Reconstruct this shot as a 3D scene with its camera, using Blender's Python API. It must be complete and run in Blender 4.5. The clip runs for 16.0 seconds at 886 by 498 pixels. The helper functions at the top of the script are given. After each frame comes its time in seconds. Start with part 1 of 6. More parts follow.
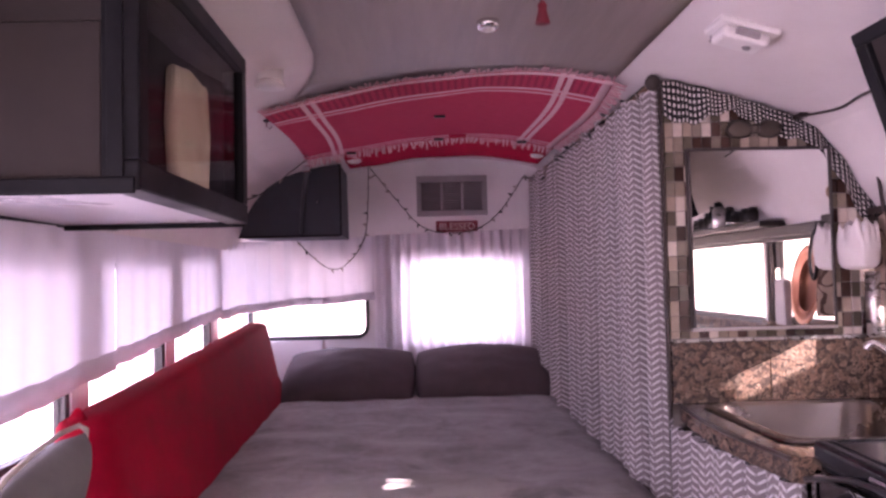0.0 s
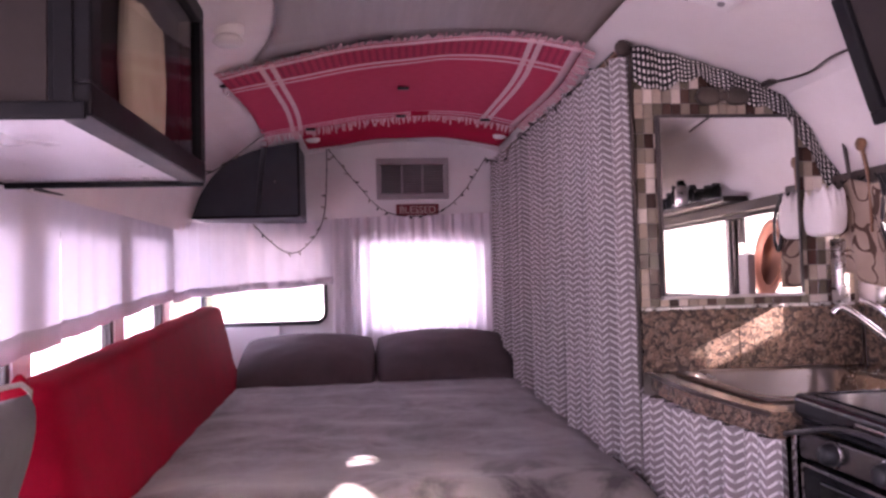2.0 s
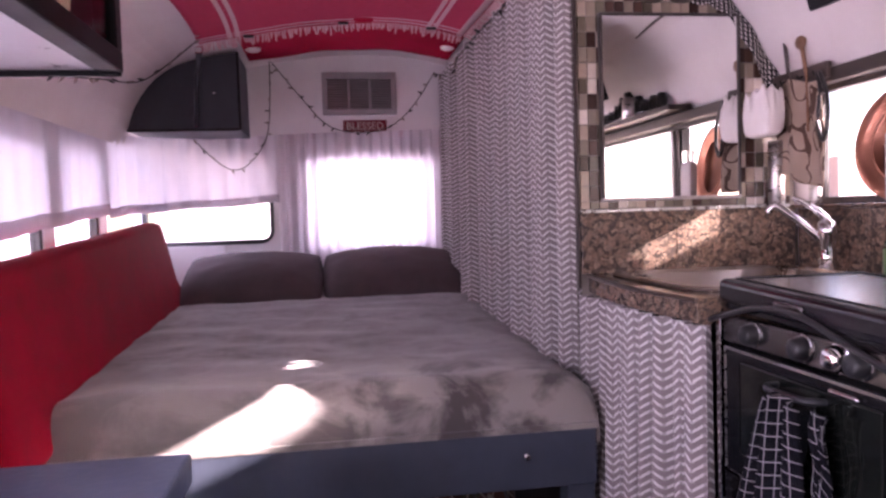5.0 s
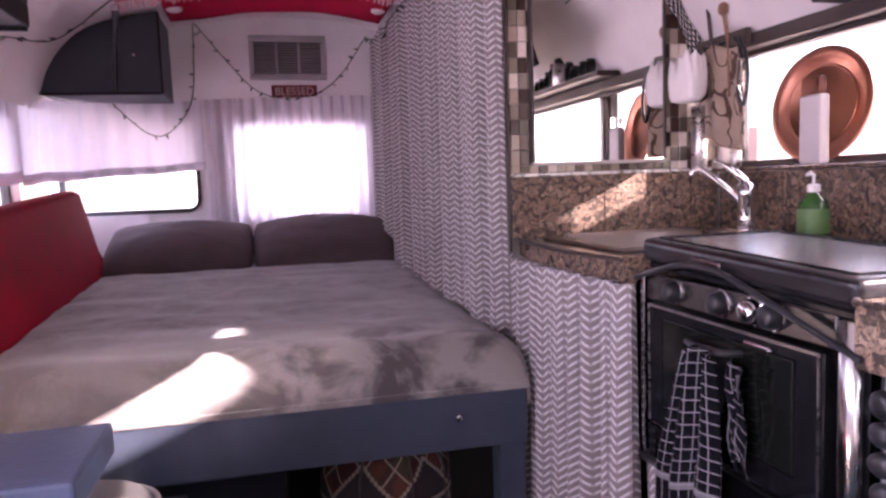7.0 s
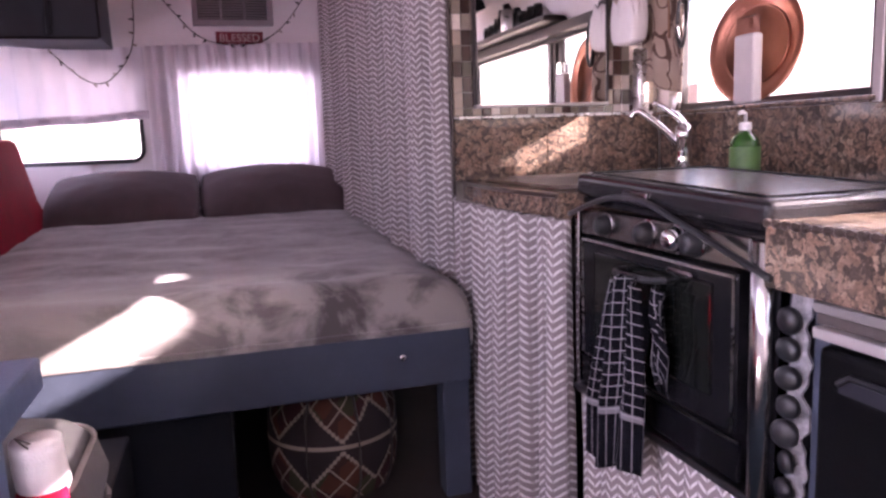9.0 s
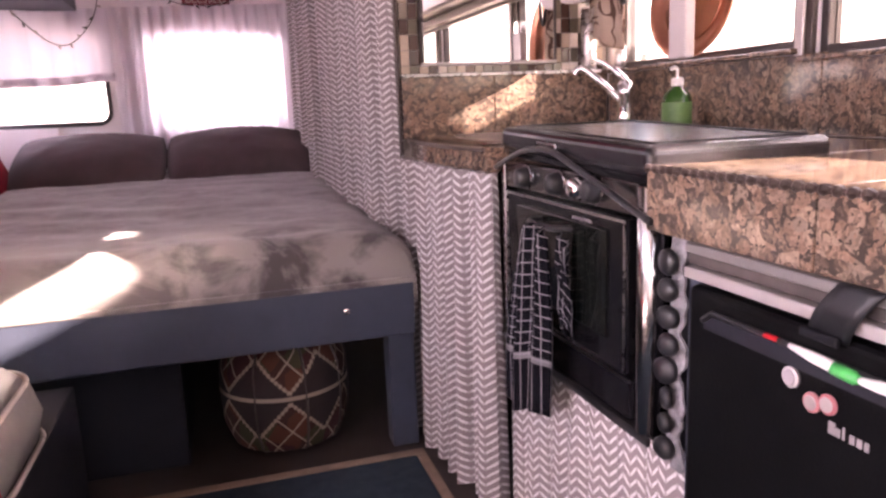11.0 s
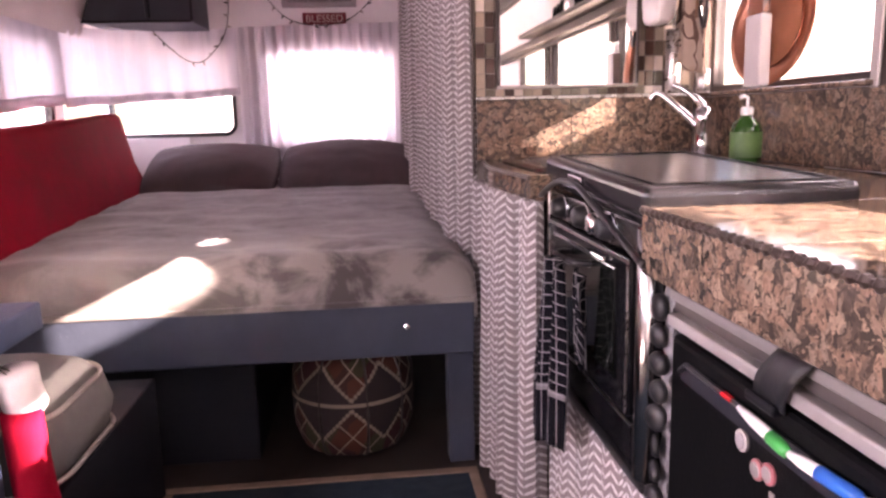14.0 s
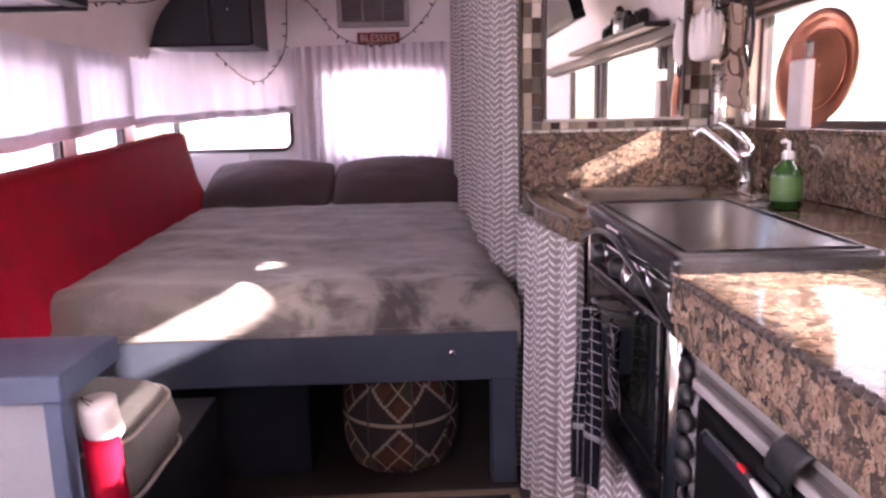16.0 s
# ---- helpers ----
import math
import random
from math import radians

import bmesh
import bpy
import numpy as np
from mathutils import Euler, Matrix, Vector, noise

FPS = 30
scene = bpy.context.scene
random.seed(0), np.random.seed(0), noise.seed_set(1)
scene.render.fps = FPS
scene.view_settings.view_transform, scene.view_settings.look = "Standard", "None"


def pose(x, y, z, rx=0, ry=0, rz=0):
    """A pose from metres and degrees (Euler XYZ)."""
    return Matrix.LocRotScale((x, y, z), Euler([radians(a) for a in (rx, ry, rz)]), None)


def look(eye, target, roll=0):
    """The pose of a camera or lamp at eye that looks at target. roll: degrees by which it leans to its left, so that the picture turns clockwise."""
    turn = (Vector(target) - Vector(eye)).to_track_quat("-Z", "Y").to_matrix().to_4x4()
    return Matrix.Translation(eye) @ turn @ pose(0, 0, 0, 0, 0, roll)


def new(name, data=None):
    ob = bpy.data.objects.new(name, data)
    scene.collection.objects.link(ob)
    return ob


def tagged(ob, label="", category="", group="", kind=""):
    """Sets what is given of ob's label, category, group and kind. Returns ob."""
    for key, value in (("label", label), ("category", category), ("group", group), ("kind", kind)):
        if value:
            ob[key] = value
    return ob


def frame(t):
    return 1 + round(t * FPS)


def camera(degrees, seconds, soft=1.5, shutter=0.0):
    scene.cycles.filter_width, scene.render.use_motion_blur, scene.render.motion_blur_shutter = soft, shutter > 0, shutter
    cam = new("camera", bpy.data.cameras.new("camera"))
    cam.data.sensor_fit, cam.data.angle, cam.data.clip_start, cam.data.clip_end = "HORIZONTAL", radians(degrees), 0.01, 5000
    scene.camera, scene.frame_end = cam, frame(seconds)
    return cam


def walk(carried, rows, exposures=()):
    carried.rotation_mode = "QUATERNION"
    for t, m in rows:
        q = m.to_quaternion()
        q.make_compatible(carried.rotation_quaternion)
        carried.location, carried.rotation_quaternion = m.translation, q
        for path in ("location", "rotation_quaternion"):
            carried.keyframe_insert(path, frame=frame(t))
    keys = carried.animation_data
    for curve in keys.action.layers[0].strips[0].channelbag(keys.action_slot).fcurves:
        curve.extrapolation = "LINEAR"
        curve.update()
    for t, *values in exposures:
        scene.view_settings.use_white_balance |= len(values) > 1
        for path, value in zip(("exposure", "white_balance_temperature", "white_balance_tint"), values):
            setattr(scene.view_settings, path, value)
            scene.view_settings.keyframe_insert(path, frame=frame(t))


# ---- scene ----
cam = camera(62.7, 16.0, soft=2.6)
METRES, EYE, TILT, LEAN, TURN = 0.95, 1.30, 0.0, 0.0, -2.0
ROWS = [
    (0.0, 0.0, 0.0, 0.0, 0.06, 2.28, 1.38),
    (0.5, -0.0333, 0.03, -0.016, -0.66, 2.22, 1.37),
    (1.0, -0.0539, 0.0657, -0.0576, -2.29, 2.28, 1.45),
    (1.5, -0.0521, 0.0707, -0.0822, -3.14, 2.33, 1.54),
    (2.0, -0.0467, 0.0801, -0.1082, -3.64, 2.4, 1.56),
    (2.5, -0.0402, 0.094, -0.1379, -4.12, 2.19, 1.56),
    (3.0, -0.0227, 0.1045, -0.1703, -4.56, 0.22, 1.62),
    (3.5, -0.0046, 0.1106, -0.1891, -4.99, -1.2, 1.61),
    (4.0, 0.0147, 0.1078, -0.2012, -5.34, -1.88, 1.66),
    (6.5, 0.0303, 0.1166, -0.2242, -10.37, -4.42, 2.0),
    (7.0, 0.0374, 0.1163, -0.233, -11.79, -5.26, 2.03),
    (7.5, 0.0434, 0.1124, -0.2431, -12.83, -6.09, 2.09),
    (8.0, 0.0579, 0.1051, -0.2571, -13.6, -6.88, 2.12),
    (8.5, 0.0722, 0.0982, -0.2719, -14.36, -7.76, 2.19),
    (9.0, 0.0853, 0.0911, -0.2836, -14.9, -8.62, 2.16),
    (9.5, 0.1077, 0.0757, -0.2993, -15.3, -9.72, 2.26),
    (10.0, 0.1443, 0.0447, -0.3188, -15.52, -10.89, 2.27),
    (12.5, 0.3797, -0.028, -0.3131, -12.19, -11.07, 2.13),
    (13.0, 0.4381, -0.0503, -0.2977, -9.7, -9.82, 1.96),
    (13.5, 0.4596, -0.0645, -0.2984, -6.47, -10.24, 1.61),
    (14.0, 0.4398, -0.0596, -0.2819, -4.19, -10.15, 1.41),
    (14.5, 0.4203, -0.0676, -0.2494, -2.77, -10.18, 1.37),
    (15.0, 0.4264, -0.083, -0.2226, -1.59, -10.21, 1.39),
    (15.5, 0.4395, -0.1051, -0.1922, -0.8, -10.25, 1.35),
    (16.0, 0.4522, -0.1314, -0.1651, -0.15, -10.28, 1.32),
]
walk(cam, [(t, pose(0, 0, EYE, TILT, LEAN, TURN) @ pose(METRES * x, METRES * y, METRES * z, 90 + pitch, roll, yaw)) for t, x, y, z, yaw, pitch, roll in ROWS], [
    (0.0, 3.60, 6500, 50), (4.0, 3.64, 6450, 43), (7.0, 3.76, 6350, 42), (9.5, 3.74, 6400, 40), (10.0, 4.00, 6900, 38), (12.5, 4.18, 7450, 40), (14.5, 4.00, 7250, 38), (16.0, 3.92, 6750, 36)])

# ---- world, sun and window light ----
SUN_DIR = Vector((-1.0, 0.285, -0.45)).normalized()
world = bpy.data.worlds.new("sky")
scene.world = world
world.use_nodes = True
wn = world.node_tree
sky = wn.nodes.new("ShaderNodeTexSky")
sky.sky_type, sky.sun_disc = "NISHITA", False
sky.sun_elevation = math.asin(-SUN_DIR.z)
sky.sun_rotation = math.atan2(-SUN_DIR.x, -SUN_DIR.y)
wn.links.new(sky.outputs[0], wn.nodes["Background"].inputs[0])
wn.nodes["Background"].inputs[1].default_value = 0.05
sun = new("sun", bpy.data.lights.new("sun", "SUN"))
sun.data.energy, sun.data.angle, sun.data.color = 5.0, radians(0.5), (1.0, 0.93, 0.82)
sun.matrix_world = look((6, -3, 4), Vector((6, -3, 4)) + SUN_DIR)


def window_light(name, eye, target, w, h, watts, color):
    lamp = new(name, bpy.data.lights.new(name, "AREA"))
    lamp.data.shape, lamp.data.size, lamp.data.size_y = "RECTANGLE", w, h
    lamp.data.energy, lamp.data.color = watts, color
    lamp.matrix_world = look(eye, target)
    return lamp


# fill lamp on the near left, mostly at openings added out of view
window_light("window_light_left_near", (-1.10, 0.27, 1.13), (0, 0.27, 1.13), 2.1, 0.6, 3.3, (0.90, 0.88, 1.0))
window_light("window_light_left_far", (-1.12, 2.75, 1.10), (0, 2.75, 1.68), 2.8, 0.6, 2.7, (0.86, 0.86, 1.0))
window_light("window_light_back", (0.25, 4.32, 1.2), (0.25, 0, 1.2), 0.60, 0.44, 0.85, (0.90, 0.89, 1.0))
window_light("window_light_corner", (-0.62, 4.30, 1.22), (-0.5, 0, 1.22), 0.62, 0.5, 0.32, (1.0, 0.90, 0.95))
window_light("window_light_right", (1.62, 0.9, 1.28), (0, 0.9, 1.28), 2.6, 0.42, 1.00, (1.0, 0.87, 0.76))
# fill lamp behind the camera, at an opening added for it
window_light("window_light_front", (0.3, -1.85, 1.25), (0.3, 0, 1.25), 1.4, 0.6, 0.28, (1.0, 0.92, 0.85))


# ---- materials ----
def material(name):
    m = bpy.data.materials.new(name)
    m.use_nodes = True
    return m, m.node_tree, m.node_tree.nodes["Principled BSDF"]


def node(nt, kind, **values):
    n = nt.nodes.new(kind)
    for key, value in values.items():
        n.inputs[key.replace("_", " ")].default_value = value
    return n


def surface(name, color, color2=None, rough=0.6, metal=0.0, scale=6.0, bump=0.15, fine=90.0, stretch=(1, 1, 1), spread=0.12, coat=0.0, sheen=0.0, spec=0.5):
    """A plain surface whose colour wanders between two tones, with fine relief and uneven gloss."""
    m, nt, bsdf = material(name)
    c2 = color2 or tuple(c * 0.72 for c in color)
    tc = nt.nodes.new("ShaderNodeTexCoord")
    mp = nt.nodes.new("ShaderNodeMapping")
    mp.inputs["Scale"].default_value = stretch
    nt.links.new(tc.outputs["Object"], mp.inputs[0])
    big = node(nt, "ShaderNodeTexNoise", Scale=scale, Detail=6.0, Roughness=0.65)
    small = node(nt, "ShaderNodeTexNoise", Scale=fine, Detail=3.0)
    for n in (big, small):
        nt.links.new(mp.outputs[0], n.inputs["Vector"])
    ramp = nt.nodes.new("ShaderNodeValToRGB")
    ramp.color_ramp.elements[0].position, ramp.color_ramp.elements[1].position = 0.32, 0.68
    ramp.color_ramp.elements[0].color, ramp.color_ramp.elements[1].color = (*c2, 1), (*color, 1)
    nt.links.new(big.outputs[0], ramp.inputs[0])
    nt.links.new(ramp.outputs[0], bsdf.inputs["Base Color"])
    rr = nt.nodes.new("ShaderNodeMapRange")
    rr.inputs["To Min"].default_value, rr.inputs["To Max"].default_value = max(0.02, rough - spread), min(1, rough + spread)
    nt.links.new(big.outputs[0], rr.inputs[0])
    nt.links.new(rr.outputs[0], bsdf.inputs["Roughness"])
    bp = node(nt, "ShaderNodeBump", Strength=bump, Distance=0.003)
    nt.links.new(small.outputs[0], bp.inputs["Height"])
    nt.links.new(bp.outputs[0], bsdf.inputs["Normal"])
    bsdf.inputs["Metallic"].default_value = metal
    bsdf.inputs["Specular IOR Level"].default_value = spec
    bsdf.inputs["Coat Weight"].default_value = coat
    bsdf.inputs["Sheen Weight"].default_value = sheen
    return m


def math_node(nt, op, a, b=None, c=None):
    n = nt.nodes.new("ShaderNodeMath")
    n.operation = op
    for i, v in enumerate((a, b, c)):
        if v is None:
            continue
        if isinstance(v, (int, float)):
            n.inputs[i].default_value = v
        else:
            nt.links.new(v, n.inputs[i])
    return n.outputs[0]


def mix_color(nt, fac, a, b):
    n = nt.nodes.new("ShaderNodeMix")
    n.data_type = "RGBA"
    for sock, v in ((n.inputs[0], fac), (n.inputs[6], a), (n.inputs[7], b)):
        if isinstance(v, tuple):
            sock.default_value = (*v, 1)
        elif isinstance(v, float):
            sock.default_value = v
        else:
            nt.links.new(v, sock)
    return n.outputs[2]


def uv_axes(nt):
    uv = nt.nodes.new("ShaderNodeUVMap")
    sep = nt.nodes.new("ShaderNodeSeparateXYZ")
    nt.links.new(uv.outputs[0], sep.inputs[0])
    return uv.outputs[0], sep.outputs[0], sep.outputs[1]


def weave_bump(nt, bsdf, uv, scale=350.0, strength=0.2):
    n = node(nt, "ShaderNodeTexNoise", Scale=scale, Detail=2.0)
    nt.links.new(uv, n.inputs["Vector"])
    bp = node(nt, "ShaderNodeBump", Strength=strength, Distance=0.002)
    nt.links.new(n.outputs[0], bp.inputs["Height"])
    nt.links.new(bp.outputs[0], bsdf.inputs["Normal"])


def chevron_fabric():
    """Grey-mauve cotton printed with broken white zigzag rows."""
    m, nt, bsdf = material("chevron_cotton")
    uv, u, v = uv_axes(nt)
    wob = node(nt, "ShaderNodeTexNoise", Scale=40.0, Detail=2.0)
    nt.links.new(uv, wob.inputs["Vector"])
    col = math_node(nt, "FRACT", math_node(nt, "DIVIDE", u, 0.042))
    tri = math_node(nt, "ABSOLUTE", math_node(nt, "SUBTRACT", col, 0.5))
    vv = math_node(nt, "ADD", v, math_node(nt, "MULTIPLY", tri, 0.036))
    vv = math_node(nt, "ADD", vv, math_node(nt, "MULTIPLY", wob.outputs[0], 0.006))
    row = math_node(nt, "FRACT", math_node(nt, "DIVIDE", vv, 0.0215))
    line = math_node(nt, "LESS_THAN", row, 0.34)
    edge = math_node(nt, "GREATER_THAN", math_node(nt, "SUBTRACT", 0.25, math_node(nt, "ABSOLUTE", math_node(nt, "SUBTRACT", tri, 0.25))), 0.06)
    keep = math_node(nt, "MULTIPLY", line, math_node(nt, "ADD", math_node(nt, "MULTIPLY", edge, 0.62), 0.38))
    big = node(nt, "ShaderNodeTexNoise", Scale=6.0, Detail=4.0)
    nt.links.new(uv, big.inputs["Vector"])
    ground = mix_color(nt, big.outputs[0], (0.175, 0.150, 0.150), (0.26, 0.228, 0.228))
    nt.links.new(mix_color(nt, keep, ground, (0.60, 0.57, 0.57)), bsdf.inputs["Base Color"])
    bsdf.inputs["Roughness"].default_value = 0.9
    weave_bump(nt, bsdf, uv)
    return m


def sheer_fabric(name, color, through_share=0.55):
    """Thin white curtain cloth: part of the light goes through."""
    m, nt, bsdf = material(name)
    uv, u, v = uv_axes(nt)
    n = node(nt, "ShaderNodeTexNoise", Scale=14.0, Detail=5.0)
    nt.links.new(uv, n.inputs["Vector"])
    tone = mix_color(nt, n.outputs[0], tuple(c * 0.9 for c in color), color)
    nt.links.new(tone, bsdf.inputs["Base Color"])
    bsdf.inputs["Roughness"].default_value = 0.95
    weave_bump(nt, bsdf, uv, 500.0, 0.1)
    tr = nt.nodes.new("ShaderNodeBsdfTranslucent")
    nt.links.new(tone, tr.inputs[0])
    mx = nt.nodes.new("ShaderNodeMixShader")
    mx.inputs[0].default_value = through_share
    nt.links.new(bsdf.outputs[0], mx.inputs[1])
    nt.links.new(tr.outputs[0], mx.inputs[2])
    nt.links.new(mx.outputs[0], nt.nodes["Material Output"].inputs[0])
    return m


def towel_fabric():
    """Red woven towel: pale stripes near the edges."""
    m, nt, bsdf = material("red_woven_towel")
    uv, u, v = uv_axes(nt)
    thread = node(nt, "ShaderNodeTexNoise", Scale=1.0, Detail=3.0)
    mp = nt.nodes.new("ShaderNodeMapping")
    mp.inputs["Scale"].default_value = (30, 260, 1)
    nt.links.new(uv, mp.inputs[0])
    nt.links.new(mp.outputs[0], thread.inputs["Vector"])
    red = mix_color(nt, thread.outputs[0], (0.42, 0.016, 0.060), (0.66, 0.10, 0.17))
    # the ribbed end band is woven darker
    rib = math_node(nt, "GREATER_THAN", math_node(nt, "FRACT", math_node(nt, "DIVIDE", u, 0.021)), 0.55)
    rib = math_node(nt, "MULTIPLY", math_node(nt, "LESS_THAN", v, 0.145), math_node(nt, "ADD", math_node(nt, "MULTIPLY", rib, 0.5), 0.25))
    red = mix_color(nt, rib, red, (0.27, 0.035, 0.07))

    def band(axis, at, half):
        d = math_node(nt, "ABSOLUTE", math_node(nt, "SUBTRACT", axis, at))
        return math_node(nt, "LESS_THAN", d, half)

    stripes = None
    for axis, at, half in ((u, 0.115, 0.008), (u, 0.145, 0.008), (u, 0.86, 0.008), (u, 0.885, 0.008), (u, 0.985, 0.012), (v, 0.16, 0.009), (v, 0.195, 0.007), (v, 0.93, 0.008), (v, 0.97, 0.008), (v, 0.015, 0.012)):
        b = band(axis, at, half)
        stripes = b if stripes is None else math_node(nt, "MAXIMUM", stripes, b)
    stripes = math_node(nt, "MULTIPLY", stripes, math_node(nt, "ADD", math_node(nt, "MULTIPLY", thread.outputs[0], 0.7), 0.4))
    nt.links.new(mix_color(nt, stripes, red, (0.80, 0.62, 0.64)), bsdf.inputs["Base Color"])
    bsdf.inputs["Roughness"].default_value = 0.95
    bsdf.inputs["Specular IOR Level"].default_value = 0.1
    bp = node(nt, "ShaderNodeBump", Strength=0.4, Distance=0.003)
    nt.links.new(thread.outputs[0], bp.inputs["Height"])
    nt.links.new(bp.outputs[0], bsdf.inputs["Normal"])
    return m


def granite(name, rough=0.09):
    """Brown speckled polished granite: tan and rose grains in dark matter."""
    m, nt, bsdf = material(name)
    tc = nt.nodes.new("ShaderNodeTexCoord")
    warp = node(nt, "ShaderNodeTexNoise", Scale=30.0, Detail=3.0)
    nt.links.new(tc.outputs["Object"], warp.inputs["Vector"])
    shift = nt.nodes.new("ShaderNodeVectorMath")
    shift.operation = "MULTIPLY_ADD"
    shift.inputs[1].default_value = (0.045, 0.045, 0.045)
    nt.links.new(warp.outputs["Color"], shift.inputs[0])
    nt.links.new(tc.outputs["Object"], shift.inputs[2])
    cells = node(nt, "ShaderNodeTexVoronoi", Scale=66.0)
    nt.links.new(shift.outputs[0], cells.inputs["Vector"])
    grain = node(nt, "ShaderNodeTexNoise", Scale=160.0, Detail=4.0)
    nt.links.new(tc.outputs["Object"], grain.inputs["Vector"])
    sepc = nt.nodes.new("ShaderNodeSeparateColor")
    nt.links.new(cells.outputs["Color"], sepc.inputs[0])
    ramp = nt.nodes.new("ShaderNodeValToRGB")
    els = ramp.color_ramp.elements
    els[0].position, els[0].color = 0.0, (0.04, 0.03, 0.025, 1)
    els[1].position, els[1].color = 1.0, (0.34, 0.235, 0.165, 1)
    for pos, col in ((0.16, (0.050, 0.037, 0.031)), (0.32, (0.135, 0.090, 0.065)), (0.60, (0.26, 0.165, 0.115)), (0.80, (0.17, 0.135, 0.105))):
        e = els.new(pos)
        e.color = (*col, 1)
    nt.links.new(sepc.outputs[0], ramp.inputs[0])
    small = node(nt, "ShaderNodeTexVoronoi", Scale=210.0)
    nt.links.new(shift.outputs[0], small.inputs["Vector"])
    seps = nt.nodes.new("ShaderNodeSeparateColor")
    nt.links.new(small.outputs["Color"], seps.inputs[0])
    ramp2 = nt.nodes.new("ShaderNodeValToRGB")
    e2 = ramp2.color_ramp.elements
    e2[0].color, e2[1].color = (0.035, 0.028, 0.024, 1), (0.27, 0.185, 0.135, 1)
    e2.new(0.45).color = (0.085, 0.06, 0.047, 1)
    e2.new(0.8).color = (0.165, 0.115, 0.085, 1)
    nt.links.new(seps.outputs[0], ramp2.inputs[0])
    blend = math_node(nt, "ADD", math_node(nt, "MULTIPLY", seps.outputs[1], 0.5), 0.15)
    dist = math_node(nt, "GREATER_THAN", cells.outputs["Distance"], 0.72)
    speck = math_node(nt, "MAXIMUM", dist, math_node(nt, "GREATER_THAN", grain.outputs[0], 0.60))
    nt.links.new(mix_color(nt, speck, mix_color(nt, blend, ramp.outputs[0], ramp2.outputs[0]), (0.045, 0.036, 0.030)), bsdf.inputs["Base Color"])
    bsdf.inputs["Roughness"].default_value = rough
    bsdf.inputs["Specular IOR Level"].default_value = 0.38
    bp = node(nt, "ShaderNodeBump", Strength=0.02, Distance=0.001)
    nt.links.new(grain.outputs[0], bp.inputs["Height"])
    nt.links.new(bp.outputs[0], bsdf.inputs["Normal"])
    return m


def pick_tile(name, colors, rough=0.18):
    """Glass and stone mosaic: each piece takes one of several tones."""
    m, nt, bsdf = material(name)
    info = nt.nodes.new("ShaderNodeObjectInfo")
    ramp = nt.nodes.new("ShaderNodeValToRGB")
    ramp.color_ramp.interpolation = "CONSTANT"
    els = ramp.color_ramp.elements
    els[0].color = (*colors[0], 1)
    els[1].position, els[1].color = 1.0 / len(colors), (*colors[1], 1)
    for i, c in enumerate(colors[2:], 2):
        e = els.new(i / len(colors))
        e.color = (*c, 1)
    nt.links.new(info.outputs["Random"], ramp.inputs[0])
    tc = nt.nodes.new("ShaderNodeTexCoord")
    n = node(nt, "ShaderNodeTexNoise", Scale=35.0, Detail=5.0)
    nt.links.new(tc.outputs["Object"], n.inputs["Vector"])
    tone = math_node(nt, "ADD", math_node(nt, "MULTIPLY", n.outputs[0], 0.7), 0.6)
    hv = nt.nodes.new("ShaderNodeHueSaturation")
    nt.links.new(tone, hv.inputs["Value"])
    nt.links.new(ramp.outputs[0], hv.inputs["Color"])
    nt.links.new(hv.outputs[0], bsdf.inputs["Base Color"])
    bsdf.inputs["Roughness"].default_value = rough
    return m


